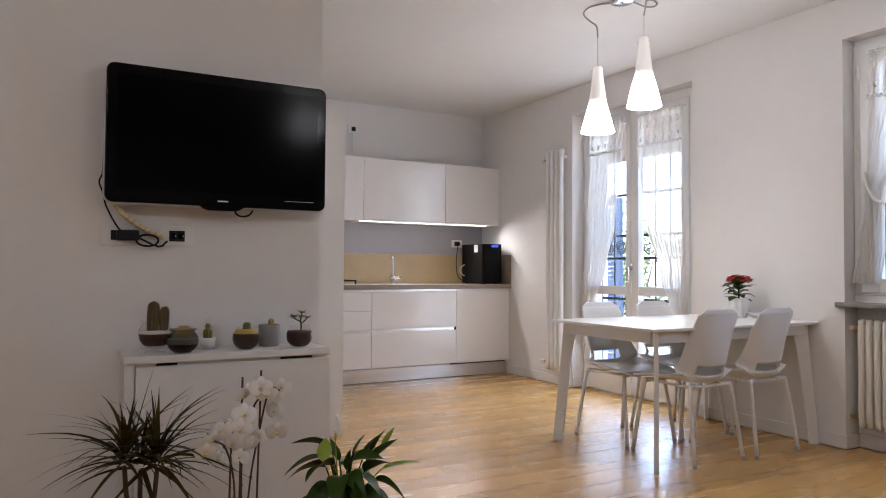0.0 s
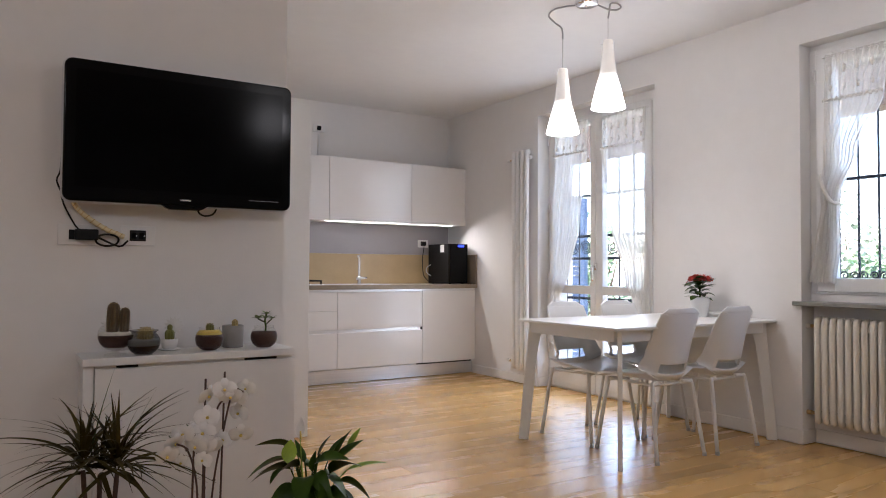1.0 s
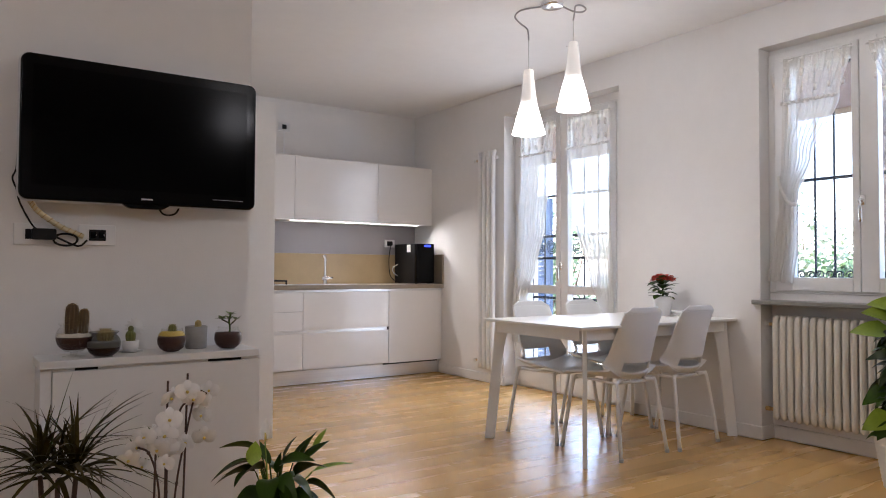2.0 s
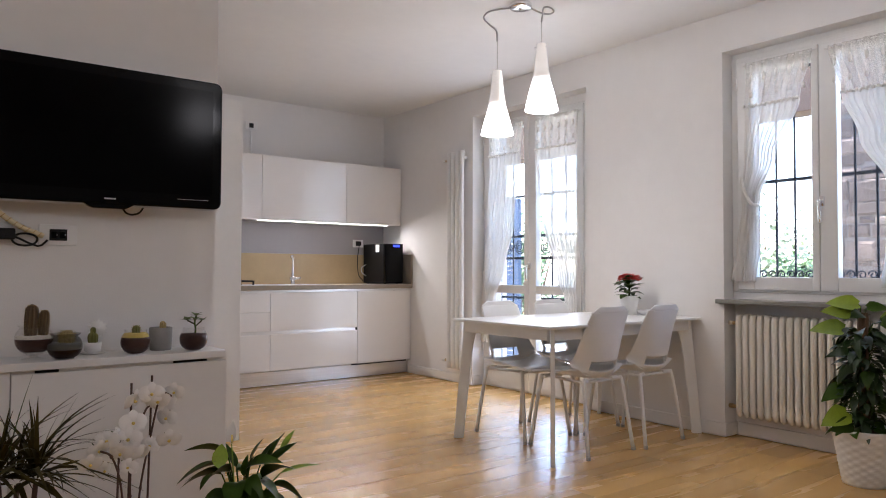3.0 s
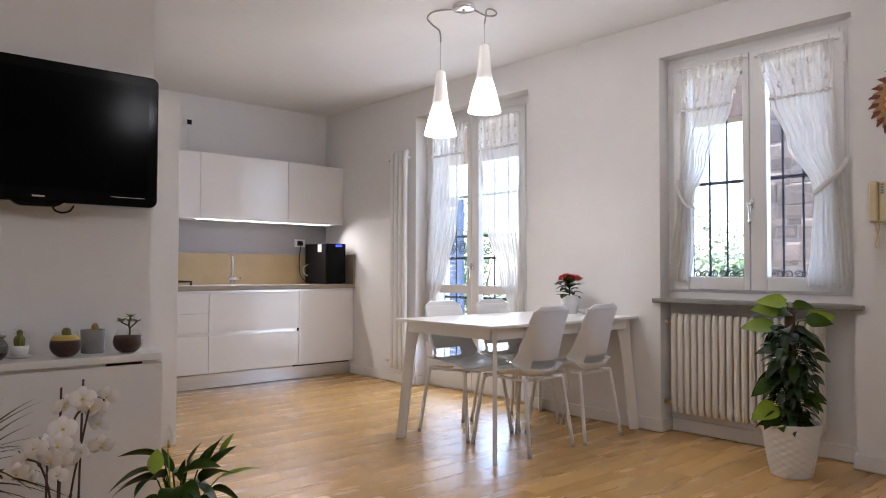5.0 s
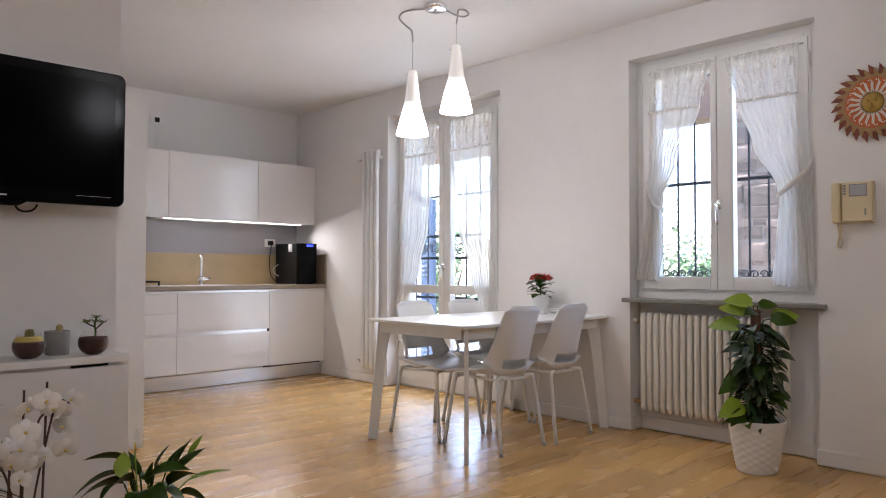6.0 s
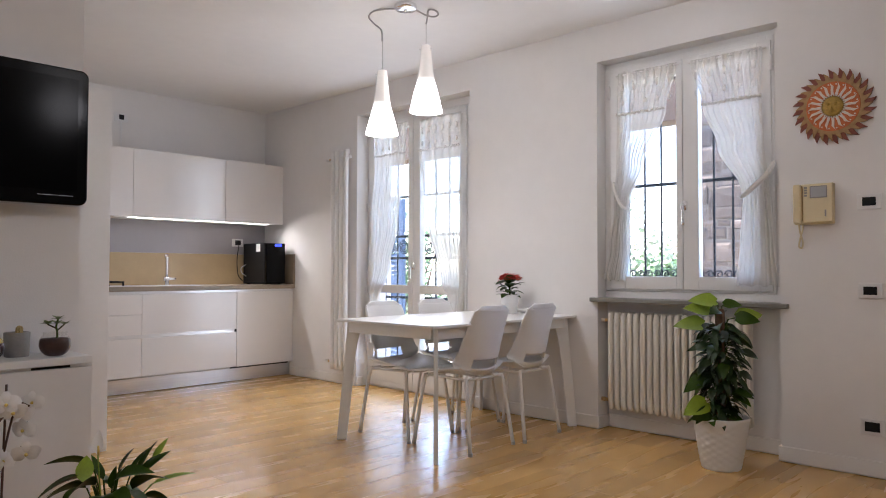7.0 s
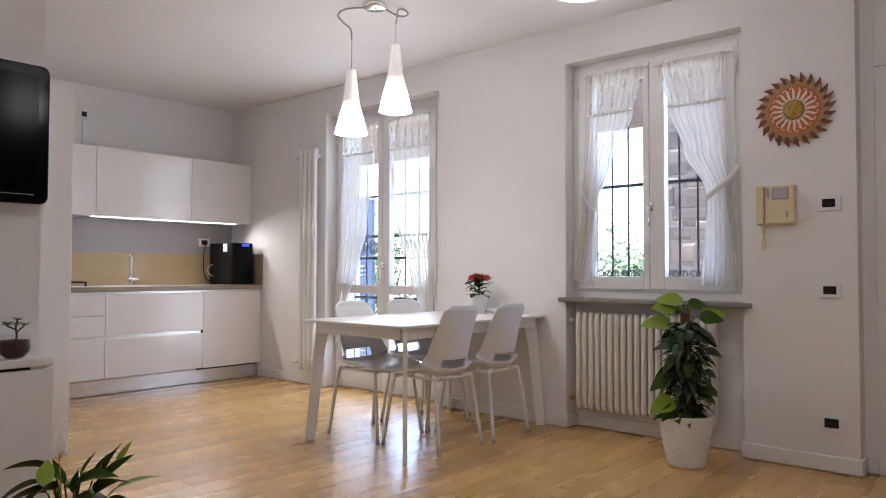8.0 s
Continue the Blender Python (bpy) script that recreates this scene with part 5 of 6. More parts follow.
def succulents():
    rnd = random.Random(17)
    z = CT
    a = thing("cactus_bowl", pose(0.417, 3.12, z), "two brown cacti in a footed glass bowl with white pebbles", "potted cactus", "cacti on the low cabinet")
    bowl(a, 0.066, 0.11, 0.022, open_r=0.85)
    fill(a, "soil", 0.066, 0.11, 0.022, 0.08, 0.52, SOIL, "brown soil")
    fill(a, "pebbles", 0.066, 0.11, 0.022, 0.525, 0.62, GRAVEL, "white pebbles")
    for dx, h, r in ((-0.012, 0.130, 0.024), (0.030, 0.108, 0.019)):
        part("cactus", ribbed(bmesh.new(), (dx, 0, 0.08), r, h, 11, (0.004, 0)), CACTUS, a, smooth=False)
        part("spines", spines(bmesh.new(), (dx, 0, 0.08), r, h, rnd, 11, 0.0055, 12, (0.004, 0)), SPINE, a, "straw-coloured spine tufts")
    b = thing("cactus_bowl", pose(0.515, 3.075, z), "round golden cactus in a smoked glass bowl", "potted cactus", "cacti on the low cabinet")
    bowl(b, 0.062, 0.098, 0.0, SMOKE, 0.9)
    fill(b, "soil", 0.062, 0.098, 0.0, 0.05, 0.38, SOIL)
    fill(b, "stones", 0.062, 0.098, 0.0, 0.385, 0.62, GREYPOT, "grey gravel")
    part("cactus", ribbed(bmesh.new(), (0.006, 0, 0.055), 0.028, 0.055, 14), SPINE, b, "golden spiny cactus")
    part("spines", spines(bmesh.new(), (0.006, 0, 0.055), 0.028, 0.055, rnd, 14, 0.009, 8), SPINE, b)
    c = thing("potted_cactus", pose(0.636, 3.19, z), "tiny cactus with a pale flower in a white cup and saucer", "potted cactus", "cacti on the low cabinet")
    part("saucer", lathe([(0.03, 0), (0.048, 0.004), (0.05, 0.007), (0.0, 0.005)], 26, caps=False), WHITE, c, smooth=True)
    part("cup", lathe([(0.024, 0.0065), (0.03, 0.012), (0.034, 0.048), (0.031, 0.048), (0.029, 0.04)], 26, caps=False), WHITE, c, smooth=True)
    part("soil", lathe([(0.03, 0.04), (0, 0.043)], 18, caps=False), SOIL, c)
    part("cactus", ribbed(bmesh.new(), (0, 0, 0.04), 0.020, 0.050, 9), CACTUS_GREEN, c)
    part("cactus_tip", ribbed(bmesh.new(), (0.001, 0, 0.083), 0.011, 0.026, 8), CACTUS_GREEN, c)
    bm = bmesh.new()
    for k in range(13):
        t = k * 2 * math.pi / 13
        q = Vector((0.022, 0.02, 0.10))
        s = Vector((math.cos(t), 0.25, math.sin(t)))
        w = Vector((-math.sin(t), 0, math.cos(t))) * 0.008
        bm.faces.new([bm.verts.new(q), bm.verts.new(q + s * 0.024 - w), bm.verts.new(q + s * 0.042), bm.verts.new(q + s * 0.024 + w)])
    part("flower", bm, SHEER, c, "pale papery flower")
    d = thing("cactus_bowl", pose(0.778, 3.10, z), "small cactus in a glass globe of dark soil and yellow sand", "potted cactus", "cacti on the low cabinet")
    bowl(d, 0.058, 0.098, 0.0, None, 0.72)
    fill(d, "soil", 0.058, 0.098, 0.0, 0.03, 0.69, SOIL, "dark soil")
    fill(d, "sand", 0.058, 0.098, 0.0, 0.695, 0.86, SAND, "yellow sand layer")
    part("cactus", ribbed(bmesh.new(), (0.002, 0, 0.065), 0.016, 0.05, 10), CACTUS_GREEN, d)
    part("spines", spines(bmesh.new(), (0.002, 0, 0.075), 0.016, 0.04, rnd, 10, 0.005, 6), SPINE, d)
    e = thing("potted_cactus", pose(0.903, 3.19, z), "small cactus in a straight grey concrete pot", "potted cactus", "cacti on the low cabinet")
    part("pot", lathe([(0.042, 0), (0.044, 0.003), (0.047, 0.094), (0.045, 0.096), (0.041, 0.096), (0.04, 0.082)], 30, caps=False), GREYPOT, e, smooth=True)
    part("soil", lathe([(0.0405, 0.08), (0, 0.084)], 20, caps=False), SOIL, e)
    part("cactus", ribbed(bmesh.new(), (0.008, 0, 0.08), 0.014, 0.042, 9), SPINE, e)
    f = thing("succulent_bowl", pose(1.010, 3.09, z), "green succulent in a round glass bowl of dark soil", "potted succulent", "cacti on the low cabinet")
    bowl(f, 0.058, 0.098, 0.0, None, 0.75)
    fill(f, "soil", 0.058, 0.098, 0.0, 0.04, 0.72, SOIL, "dark soil")
    part("stem", tube(bend([(0.004, 0, 0.055), (0.008, 0, 0.09), (0.004, 0, 0.118), (0.01, 0, 0.146)], 4), 0.004, 7), LEAF, f)
    part("twig", tube([(0.006, 0, 0.10), (0.034, 0, 0.125)], 0.003, 6), LEAF_DARK, f)
    part("twig", tube([(0.006, 0, 0.11), (-0.028, 0, 0.128)], 0.003, 6), LEAF_DARK, f)
    lf = leaf_mesh("leaf", 0.030, 0.019, 0.2, LEAF_MID, tip=1.0, n=4)
    for p in ((0.01, 0, 0.146), (0.034, 0, 0.125), (-0.028, 0, 0.128), (0.006, 0, 0.128)):
        for k in range(6):
            put("leaf", lf, f, aim(p, k * 62 + p[0] * 900, 15 + 12 * (k % 3), 0, 1))


pothos()
dracaena()
orchid("orchid", 0.575, 2.50, [([(0, 0, 0.11), (0.02, 0, 0.26), (0.008, -0.01, 0.37), (-0.02, -0.02, 0.45), (-0.055, -0.03, 0.475)], (0.0, 0.0, 0.50))],
       [(-0.058, 0.475, -75, 0.95), (-0.03, 0.50, -95, 0.95), (-0.085, 0.44, -65, 0.9), (0.01, 0.455, -110, 0.95), (0.045, 0.45, -100, 0.95), (-0.035, 0.40, -80, 0.8), (0.03, 0.41, -120, 0.8)],
       ((-60, 60), (100, 40), (-150, 30)), "white orchid in flower on a dark stem")
orchid("orchid", 0.63, 2.53, [([(0, 0, 0.11), (-0.005, 0, 0.3), (0.0, 0, 0.42), (0.03, -0.01, 0.56), (0.05, -0.02, 0.60)], (-0.012, 0.0, 0.672)), ([(0.01, 0.01, 0.11), (0.03, 0.01, 0.32), (0.055, 0.01, 0.46), (0.085, -0.01, 0.62), (0.12, -0.02, 0.62)], (0.05, 0.012, 0.69))],
       [(0.0, 0.615, -60, 1.0), (0.05, 0.635, -90, 1.0), (0.10, 0.60, -110, 1.0), (-0.005, 0.545, -80, 1.05), (-0.02, 0.495, -90, 1.05), (0.02, 0.44, -95, 0.9), (0.07, 0.61, -100, 1.0), (0.115, 0.54, -115, 0.95), (0.11, 0.475, -110, 1.0), (0.055, 0.455, -80, 0.9), (0.13, 0.63, -130, 0.85), (-0.045, 0.50, -60, 0.9)],
       ((-40, 55), (140, 35), (60, 35)), "tall white orchid in flower with two stems")
peace_lily()
kalanchoe()
succulents()


# ---- ceramic sun and intercom on the window wall ----
def ceramic_sun():
    root = thing("ceramic_sun", pose(W - 0.002, 1.116, 1.924) @ east, "round painted terracotta sun ornament hung on the wall", "wall ornament")
    TERRA = material("dark red terracotta", (0.19, 0.045, 0.025), 0.55, vary=0.25, scale=30, bump=0.2, bscale=90)
    TAN = material("tan glazed clay", (0.36, 0.22, 0.085), 0.5, vary=0.3, scale=50, bump=0.3, bscale=120)
    ORANGE = material("orange glaze", (0.52, 0.13, 0.028), 0.4, vary=0.2, scale=40)
    CHALK = material("white glaze", (0.72, 0.66, 0.58), 0.45, vary=0.08, scale=40)
    GOLD = material("dull gold paint", (0.40, 0.26, 0.05), 0.5, 0.3, vary=0.35, scale=60, bump=0.5, bscale=140)
    part("base_disc", lathe([(0.150, 0.0), (0.152, 0.008), (0.148, 0.014), (0.0, 0.014)], 56, caps=False), TAN, root)
    n = 24
    for k in range(n):
        a = 2 * math.pi * k / n
        for mat, r0, r1, w, z0, z1, off, nm in ((TERRA, 0.142, 0.204, 0.017, 0.001, 0.011, 0.0, "flame"), (TAN, 0.12, 0.186, 0.015, 0.002, 0.0155, math.pi / n, "small_flame")):
            b = a + off
            pts = []
            for t, h in ((0, 1.0), (0.35, 1.05), (0.65, 0.72), (0.88, 0.28), (1.0, 0.05)):
                pts.append((t, h))
            sway = lambda t: 0.11 * t * t
            outl = [((r0 + (r1 - r0) * t) * math.cos(b + sway(t) - w * h / (r0 + (r1 - r0) * t)), (r0 + (r1 - r0) * t) * math.sin(b + sway(t) - w * h / (r0 + (r1 - r0) * t))) for t, h in pts]
            outl += [((r0 + (r1 - r0) * t) * math.cos(b + sway(t) + w * h * 0.8 / (r0 + (r1 - r0) * t)), (r0 + (r1 - r0) * t) * math.sin(b + sway(t) + w * h * 0.8 / (r0 + (r1 - r0) * t))) for t, h in pts[::-1]]
            part(nm, prism(outl, z1 - z0, m=Matrix.Translation((0, 0, z0))), mat, root, "dark red flame tip" if nm == "flame" else "tan flame")
    part("orange_ring", lathe([(0.132, 0.0145), (0.131, 0.018), (0.06, 0.018), (0.058, 0.0145)], 56, caps=False), ORANGE, root, "orange glazed ring")
    m = 20
    for k in range(m):
        b = 2 * math.pi * k / m
        outl = [(r * math.cos(b + d), r * math.sin(b + d)) for r, d in ((0.062, -0.11), (0.085, -0.05), (0.105, -0.06), (0.127, 0.10), (0.108, 0.06), (0.088, 0.09), (0.062, 0.12))]
        part("white_flame", prism(outl, 0.003, m=Matrix.Translation((0, 0, 0.0182))), CHALK, root)
        for r, d in ((0.118, math.pi / m),):
            part("dot", lathe([(0.0045, 0.0182), (0.004, 0.021), (0, 0.0215)], 8, at=(r * math.cos(b + d), r * math.sin(b + d), 0), caps=False), CHALK, root)
    for k in range(30):
        b = 2 * math.pi * k / 30
        part("bead", lathe([(0.0048, 0.0182), (0.0045, 0.022), (0.002, 0.024), (0, 0.0242)], 8, at=(0.058 * math.cos(b), 0.058 * math.sin(b), 0), caps=False), CHALK, root)
    part("gold_disc", lathe([(0.052, 0.0145), (0.052, 0.024), (0.045, 0.031), (0.03, 0.036), (0.0, 0.039)], 40, caps=False), GOLD, root, "domed gold centre", smooth=True)
    for x, y, r in ((-0.018, 0.01, 0.011), (0.018, 0.01, 0.011), (0, -0.006, 0.009), (0, -0.024, 0.012)):
        part("boss", lathe([(r, 0.03), (r * 0.8, 0.038), (r * 0.4, 0.0415), (0, 0.042)], 14, at=(x, y, 0), caps=False), GOLD, root, smooth=True)


def intercom():
    root = thing("intercom", pose(W - 0.001, 1.2135, 1.410) @ east, "aged cream video intercom with handset on the wall", "intercom")
    part("base", box(-0.098, 0.10, -0.109, 0.109, 0, 0.032), CREAM, root, bevel=0.008)
    part("front_face", box(-0.05, 0.098, -0.100, 0.106, 0.0325, 0.048), CREAM, root, bevel=0.006)
    bm = box(-0.097, -0.054, -0.105, 0.108, 0.033, 0.062)
    part("handset", bm, CREAM, root, "cream handset", bevel=0.012, segs=3)
    part("hook_gap", box(-0.0535, -0.0508, -0.09, 0.10, 0.033, 0.05), BRASS, root)
    scr = part("screen_frame", box(-0.012, 0.074, 0.03, 0.094, 0.0485, 0.051), CORD, root, "grey screen frame", bevel=0.002)
    part("screen", box(-0.006, 0.068, 0.035, 0.089, 0.0515, 0.0525), material("pale grey screen", (0.45, 0.46, 0.48), 0.25, vary=0.04), scr)
    for k in range(4):
        part("button", box(-0.04, -0.026, 0.04 + k * 0.014, 0.05 + k * 0.014, 0.0485, 0.0515), CORD, root)
    part("mark", box(0.060, 0.068, -0.07, -0.035, 0.0485, 0.0492), CORD, root)
    coil = bend([(-0.075, -0.105, 0.03), (-0.072, -0.15, 0.02), (-0.06, -0.20, 0.015), (-0.065, -0.235, 0.015), (-0.08, -0.225, 0.015), (-0.072, -0.18, 0.015), (-0.06, -0.14, 0.02), (-0.055, -0.108, 0.03)], 7)
    part("cord", tube(coil, 0.0045, 7), CREAM, root, "coiled cream cord", smooth=True)


ceramic_sun()
intercom()

# ---- garden side ----
GROUND = material("pale gravel and grass", (0.26, 0.25, 0.19), 0.95, vary=0.3, scale=2.5, bump=0.6, bscale=40)
PAVING = material("light stone paving", (0.42, 0.39, 0.34), 0.8, vary=0.15, scale=4, bump=0.3, bscale=60)
RUBBLE = material("brown-grey rubble stone", (0.16, 0.125, 0.10), 0.9, vary=0.3, scale=9, bump=0.8, bscale=45, rnd=0.3)
MORTAR = material("grey mortar", (0.19, 0.165, 0.14), 0.95, vary=0.15, scale=20, bump=0.5, bscale=80)
TIMBER = material("brown stained timber", (0.10, 0.056, 0.032), 0.7, vary=0.2, scale=5, stretch=(4, 0.5, 4), bump=0.2, bscale=40)
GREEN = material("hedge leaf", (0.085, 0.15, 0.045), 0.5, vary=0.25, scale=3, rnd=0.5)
# Glare of the bright garden is put into this lighter copy of GREEN
PALE = material("hedge leaf with glare in its colour", (0.30, 0.34, 0.20), 0.5, vary=0.25, scale=3, rnd=0.4)
CANVAS = material("blue-grey paint", (0.10, 0.14, 0.22), 0.85, vary=0.12, scale=12, bump=0.2, bscale=200)
setting("ground", box(-900, 900, -900, 900, -0.5, -0.16), GROUND, "gravel and grass ground of the garden", "ground")
setting("terrace", box(OUT, 7.6, -3, 11, -0.155, -0.03), PAVING, "pale stone terrace outside the windows", "terrace")
setting("roof", box(X0 - 0.5, OUT + 0.1, Y0 - 0.5, KY + 0.6, CEIL + 0.204, CEIL + 0.4), MORTAR, "flat roof slab above the room", "roof")


def grille(name, x, y0, y1, z0, z1, ys, rails, label, scrolls=()):
    root = thing(name, pose(0, 0, 0), label, "window grille", "iron grilles")
    for y in ys:
        part("bar", tube([(x, y, z0), (x, y, z1)], 0.0075, 8), IRON, root)
    for z in rails:
        part("rail", box(x - 0.005, x + 0.005, y0, y1, z - 0.011, z + 0.011), IRON, root)
    for y, z, r in scrolls:
        pts = [(x, y + r * (1 - k / 26) * math.cos(k * 0.42), z + r * (1 - k / 26) * math.sin(k * 0.42)) for k in range(20)]
        part("scroll", tube(pts, 0.005, 6), IRON, root)
    return root


gx = OUT - 0.06
ys = [WN[0] + 0.035 + 0.121 * k for k in range(10)]
grille("window_grille", gx, WN[0], WN[1] + 0.1, 0.86, 2.45, ys, (0.995, 1.635, 2.35), "dark wrought-iron grille outside the window", [(y + s * 0.03, 1.028, 0.027) for y in ys for s in (-1, 1)])
ys = [FD[0] + 0.05 + 0.165 * k for k in range(9)]
grille("door_grille", gx, FD[0], FDL + 0.1, -0.03, 2.42, ys, (0.10, 0.80, 1.16, 1.36, 1.725), "dark wrought-iron grille outside the French window", [(y + 0.082, 1.26, s * 0.07) for y in ys[:-1] for s in (-1, 1)])


def stone_pier():
    rnd = random.Random(5)
    x0, x1, y0, y1, h = 6.7, 7.3, 2.05, 3.11, 2.57
    root = thing("stone_pier", pose(0, 0, 0), "square rubble stone pier carrying the timber beam", "pier")
    part("core", box(x0 + 0.002, x1 - 0.002, y0 + 0.002, y1 - 0.002, -0.03, h), MORTAR, root, "grey mortar core")
    z = -0.03
    while z < h - 0.03:
        hh = min(rnd.uniform(0.06, 0.2), h - z)
        for face in (0, 1, 2):
            a, b = (y0, y1) if face == 0 else (x0, x1)
            p = a
            while p < b - 0.02:
                l = min(rnd.uniform(0.10, 0.46), b - p)
                if b - p - l < 0.08:
                    l = b - p
                o = rnd.uniform(-0.006, 0.010)
                g = 0.004
                q = [rnd.uniform(0, 0.03) for _ in range(8)]
                bm = bmesh.new()
                dz = rnd.uniform(-0.03, 0.03)
                lo, hi = (p + g, z + g + dz), (p + l - g, z + hh - g + dz * 0.6)
                fr = [(lo[0] + q[0], lo[1] + q[1]), (hi[0] - q[2], lo[1] + q[3]), (hi[0] - q[4], hi[1] - q[5]), (lo[0] + q[6], hi[1] - q[7])]
                bk = [(lo[0], lo[1]), (hi[0], lo[1]), (hi[0], hi[1]), (lo[0], hi[1])]
                def at(s, t, d):
                    return (x0 - d, s, t) if face == 0 else ((s, y1 + d, t) if face == 1 else (s, y0 - d, t))
                A = [bm.verts.new(at(s, t, -0.022)) for s, t in bk]
                B = [bm.verts.new(at(s, t, o)) for s, t in bk]
                C = [bm.verts.new(at(s + (0.01 if i in (0, 3) else -0.01), t + (0.008 if i < 2 else -0.008), o + 0.007)) for i, (s, t) in enumerate(fr)]
                for u, v in ((A, B), (B, C)):
                    for k in range(4):
                        bm.faces.new((u[k], u[(k + 1) % 4], v[(k + 1) % 4], v[k]))
                bm.faces.new(C)
                part("stone", bm, RUBBLE, root)
                p += l
        z += hh


stone_pier()
pg = thing("timber_beam", pose(0, 0, 0), "brown timber porch beam with rafters", "beam")
part("beam", box(6.85, 7.12, 1.6, 13.0, 2.575, 3.35), TIMBER, pg, bevel=0.01)
for k in range(10):
    part("rafter", box(OUT + 0.02, 7.4, 1.9 + 1.2 * k, 2.0 + 1.2 * k, 3.36, 3.48), TIMBER, pg)
part("post", box(6.88, 7.08, 12.6, 12.8, -0.03, 2.575), TIMBER, pg)

sh = thing("garden_shutter", pose(5.5, 5.86, -0.03), "blue-grey louvered shutter leaf standing on the terrace", "shutter")
for y in (0.0, 0.60):
    part("stile", box(0, 0.045, y, y + 0.07, 0.0, 1.88), CANVAS, sh, bevel=0.004)
for z in (0.0, 0.9, 1.80):
    part("rail", box(0.002, 0.043, 0.07, 0.60, z, z + 0.08), CANVAS, sh)
for k in range(34):
    z = 0.10 + 0.05 * k
    if abs(z - 0.92) > 0.06 and z < 1.78:
        bm = box(-0.003, 0.003, 0.07, 0.60, -0.024, 0.024)
        bmesh.ops.transform(bm, matrix=pose(0.022, 0, z, 0, 35, 0), verts=bm.verts)
        part("slat", bm, CANVAS, sh)


def shrub(x, y, h, r, seed, label, mat):
    rnd = random.Random(seed)
    root = thing("garden_shrub", pose(x, y, -0.16), label, "shrub", "garden shrubs")
    trunk = bmesh.new()
    for k in range(7):
        a = rnd.uniform(0, 6.28)
        tube(bend([(0.04 * math.cos(a), 0.04 * math.sin(a), 0), (r * 0.3 * math.cos(a), r * 0.3 * math.sin(a), h * 0.4), (r * 0.6 * math.cos(a + 0.5), r * 0.6 * math.sin(a + 0.5), h * 0.85)], 4), [0.03, 0.028, 0.026, 0.024, 0.02, 0.016, 0.012, 0.008, 0.005][:9], 6, trunk)
    part("trunk", trunk, BARK, root)
    vs, fs = [], []
    clumps = [(rnd.uniform(0, 6.28), rnd.uniform(0.15, 1.0) * r, rnd.uniform(0.08, 1.0) * h, rnd.uniform(0.16, 0.34)) for _ in range(24)]
    for a, d, z, s in clumps:
        d *= math.sqrt(max(0.1, 1 - (max(0, z / h - 0.45) / 0.6) ** 2))
        c = Vector((d * math.cos(a), d * math.sin(a), z))
        for _ in range(70):
            p = c + Vector((rnd.gauss(0, s * 0.5), rnd.gauss(0, s * 0.5), rnd.gauss(0, s * 0.45)))
            if p.z < 0.03:
                continue
            u = Vector((rnd.uniform(-1, 1), rnd.uniform(-1, 1), rnd.uniform(-0.6, 0.6))).normalized()
            v = u.orthogonal().normalized()
            L, w = rnd.uniform(0.06, 0.11), rnd.uniform(0.02, 0.035)
            n = len(vs)
            vs.extend([p - u * L / 2, p + v * w, p + u * L / 2, p - v * w])
            fs.append((n, n + 1, n + 2, n + 3))
    me = bpy.data.meshes.new("crown")
    me.from_pydata(vs, [], fs)
    me.materials.append(mat)
    ob = new("crown", me)
    ob.parent = root


for k, (x, y, h, r) in enumerate(((9.6, 10.2, 2.1, 1.0), (8.7, 9.4, 1.7, 0.8), (10.6, 11.0, 2.5, 1.2), (9.0, 11.6, 1.9, 1.0), (11.5, 9.6, 2.2, 1.1), (9.4, 4.6, 1.5, 0.8), (10.6, 5.4, 2.0, 1.0), (11.8, 6.4, 2.3, 1.2), (8.3, 4.17, 1.35, 0.30))):
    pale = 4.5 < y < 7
    shrub(x, y, h, r, 40 + k, "garden shrub with thin branches, glare painted into its pale leaves" if pale else "leafy green garden shrub with uneven outline", PALE if pale else GREEN)

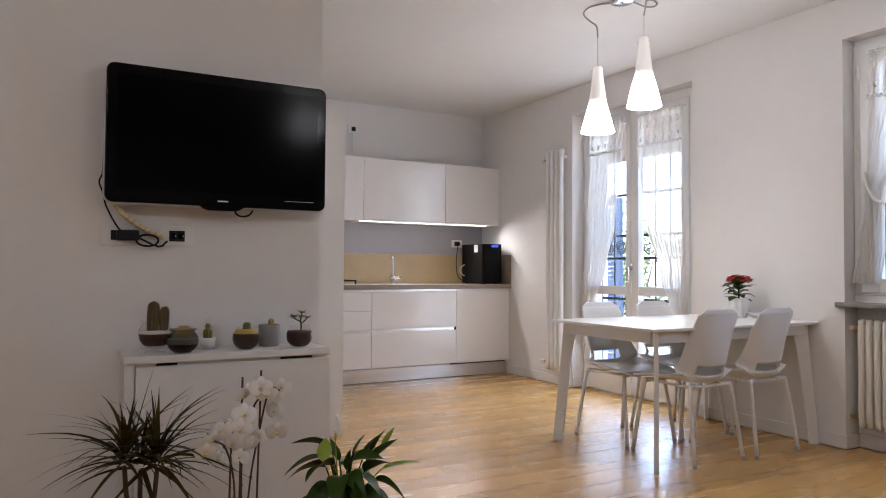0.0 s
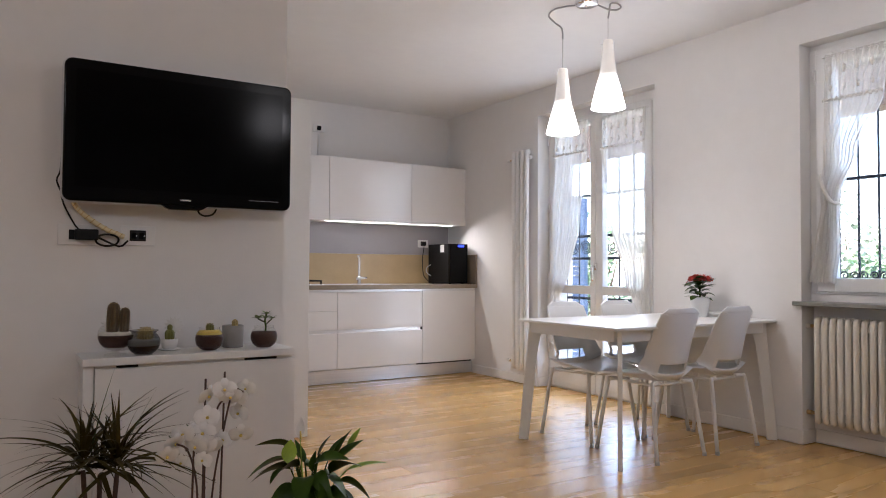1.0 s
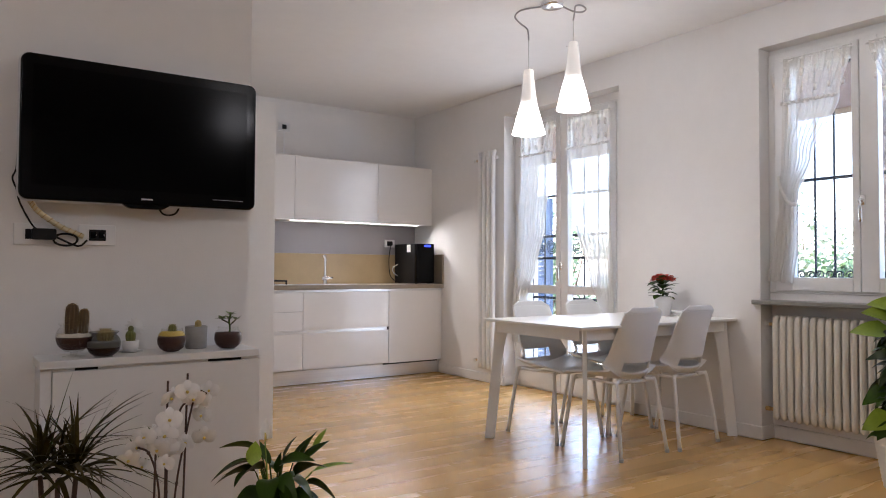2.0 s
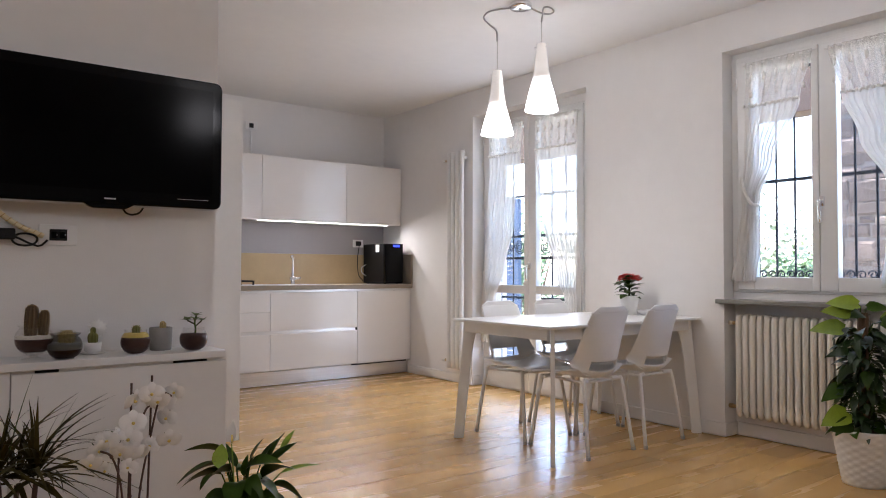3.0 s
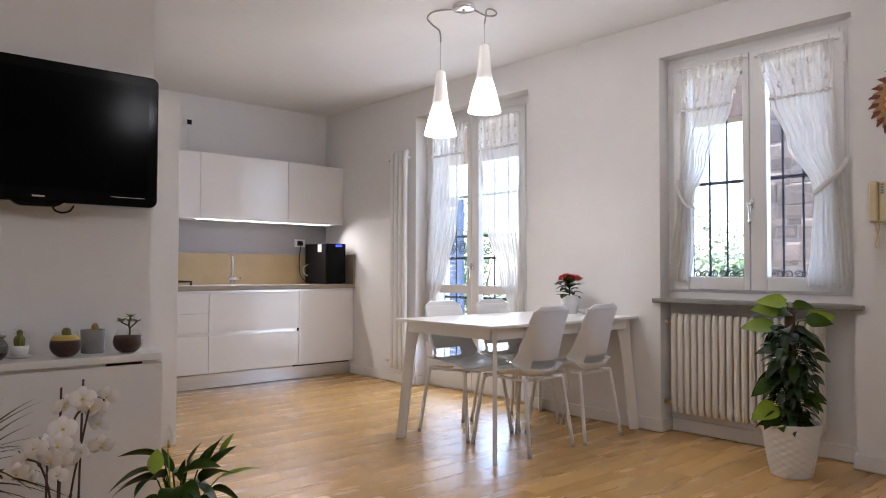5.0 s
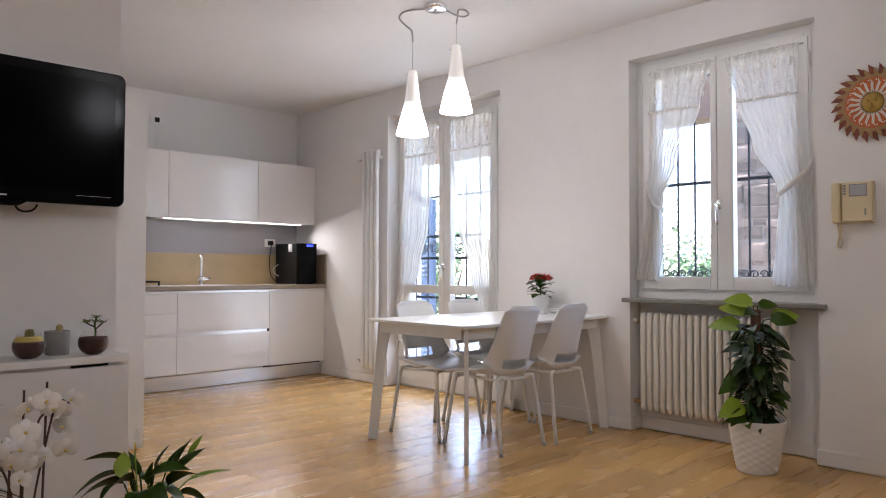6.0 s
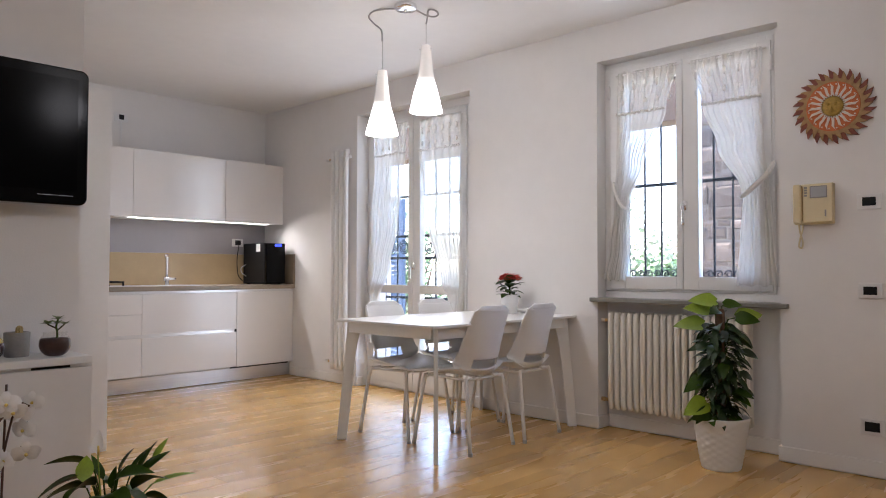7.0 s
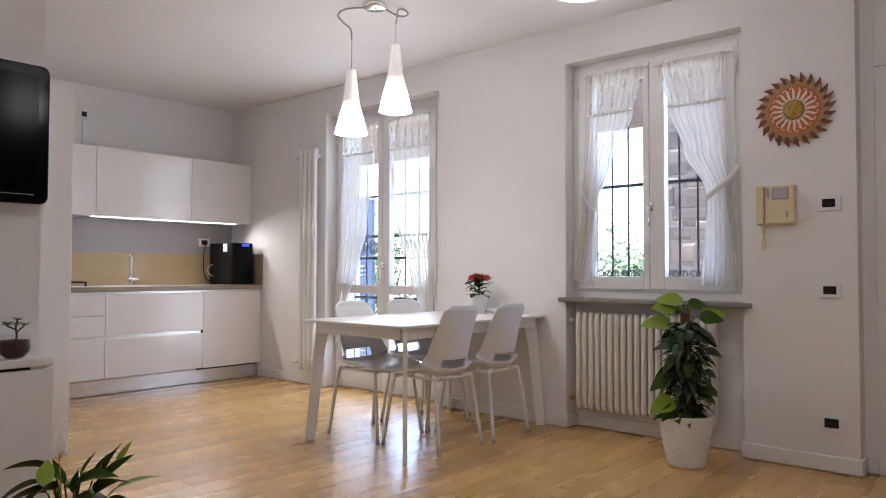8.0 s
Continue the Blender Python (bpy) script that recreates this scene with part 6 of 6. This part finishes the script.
# ---- floor planks, each a piece of its own where the camera sees them near ----
def planks():
    rnd = random.Random(11)
    wide, y = 0.165, Y0
    meshes = {}

    def plank_mesh(length):
        key = round(length, 2)
        if key not in meshes:
            bm = bmesh.new()
            l, w, c = key, wide, 0.0004
            lo = [bm.verts.new(p) for p in ((c, c, -0.006), (l - c, c, -0.006), (l - c, w - c, -0.006), (c, w - c, -0.006))]
            hi = [bm.verts.new(p) for p in ((c, c, 0), (l - c, c, 0), (l - c, w - c, 0), (c, w - c, 0))]
            for k in range(4):
                bm.faces.new((lo[k], lo[(k + 1) % 4], hi[(k + 1) % 4], hi[k]))
            bm.faces.new(hi)
            me = bpy.data.meshes.new("plank")
            bm.to_mesh(me)
            bm.free()
            me.materials.append(OAK)
            meshes[key] = me
        return meshes[key]

    rest_v, rest_f = [], []
    while y < KY:
        x = X0 - rnd.uniform(0, 1.1)
        while x < OUT:
            length = rnd.choice((0.8, 1.1, 1.4, 1.7, 2.0))
            x1 = x + length
            near = x1 > 0.9 and y > 1.25 and x < W + 0.2
            a, b = max(x, X0), min(x1, OUT - 0.05)
            if b - a > 0.05:
                if near and a == x and b == x1:
                    ob = new("plank", plank_mesh(length))
                    ob.parent = floor
                    ob.location = (x, y, 0)
                else:
                    n = len(rest_v)
                    c, w = 0.0004, wide
                    rest_v.extend([(a + c, y + c, -0.006), (b - c, y + c, -0.006), (b - c, y + w - c, -0.006), (a + c, y + w - c, -0.006), (a + c, y + c, 0), (b - c, y + c, 0), (b - c, y + w - c, 0), (a + c, y + w - c, 0)])
                    rest_f.extend([(n, n + 1, n + 5, n + 4), (n + 1, n + 2, n + 6, n + 5), (n + 2, n + 3, n + 7, n + 6), (n + 3, n, n + 4, n + 7), (n + 4, n + 5, n + 6, n + 7)])
            x = x1
        y += wide
    me = bpy.data.meshes.new("planks")
    me.from_pydata(rest_v, [], rest_f)
    me.materials.append(OAK)
    ob = new("planks", me)
    ob.parent = floor
    ob["kind"] = "stuff"


planks()
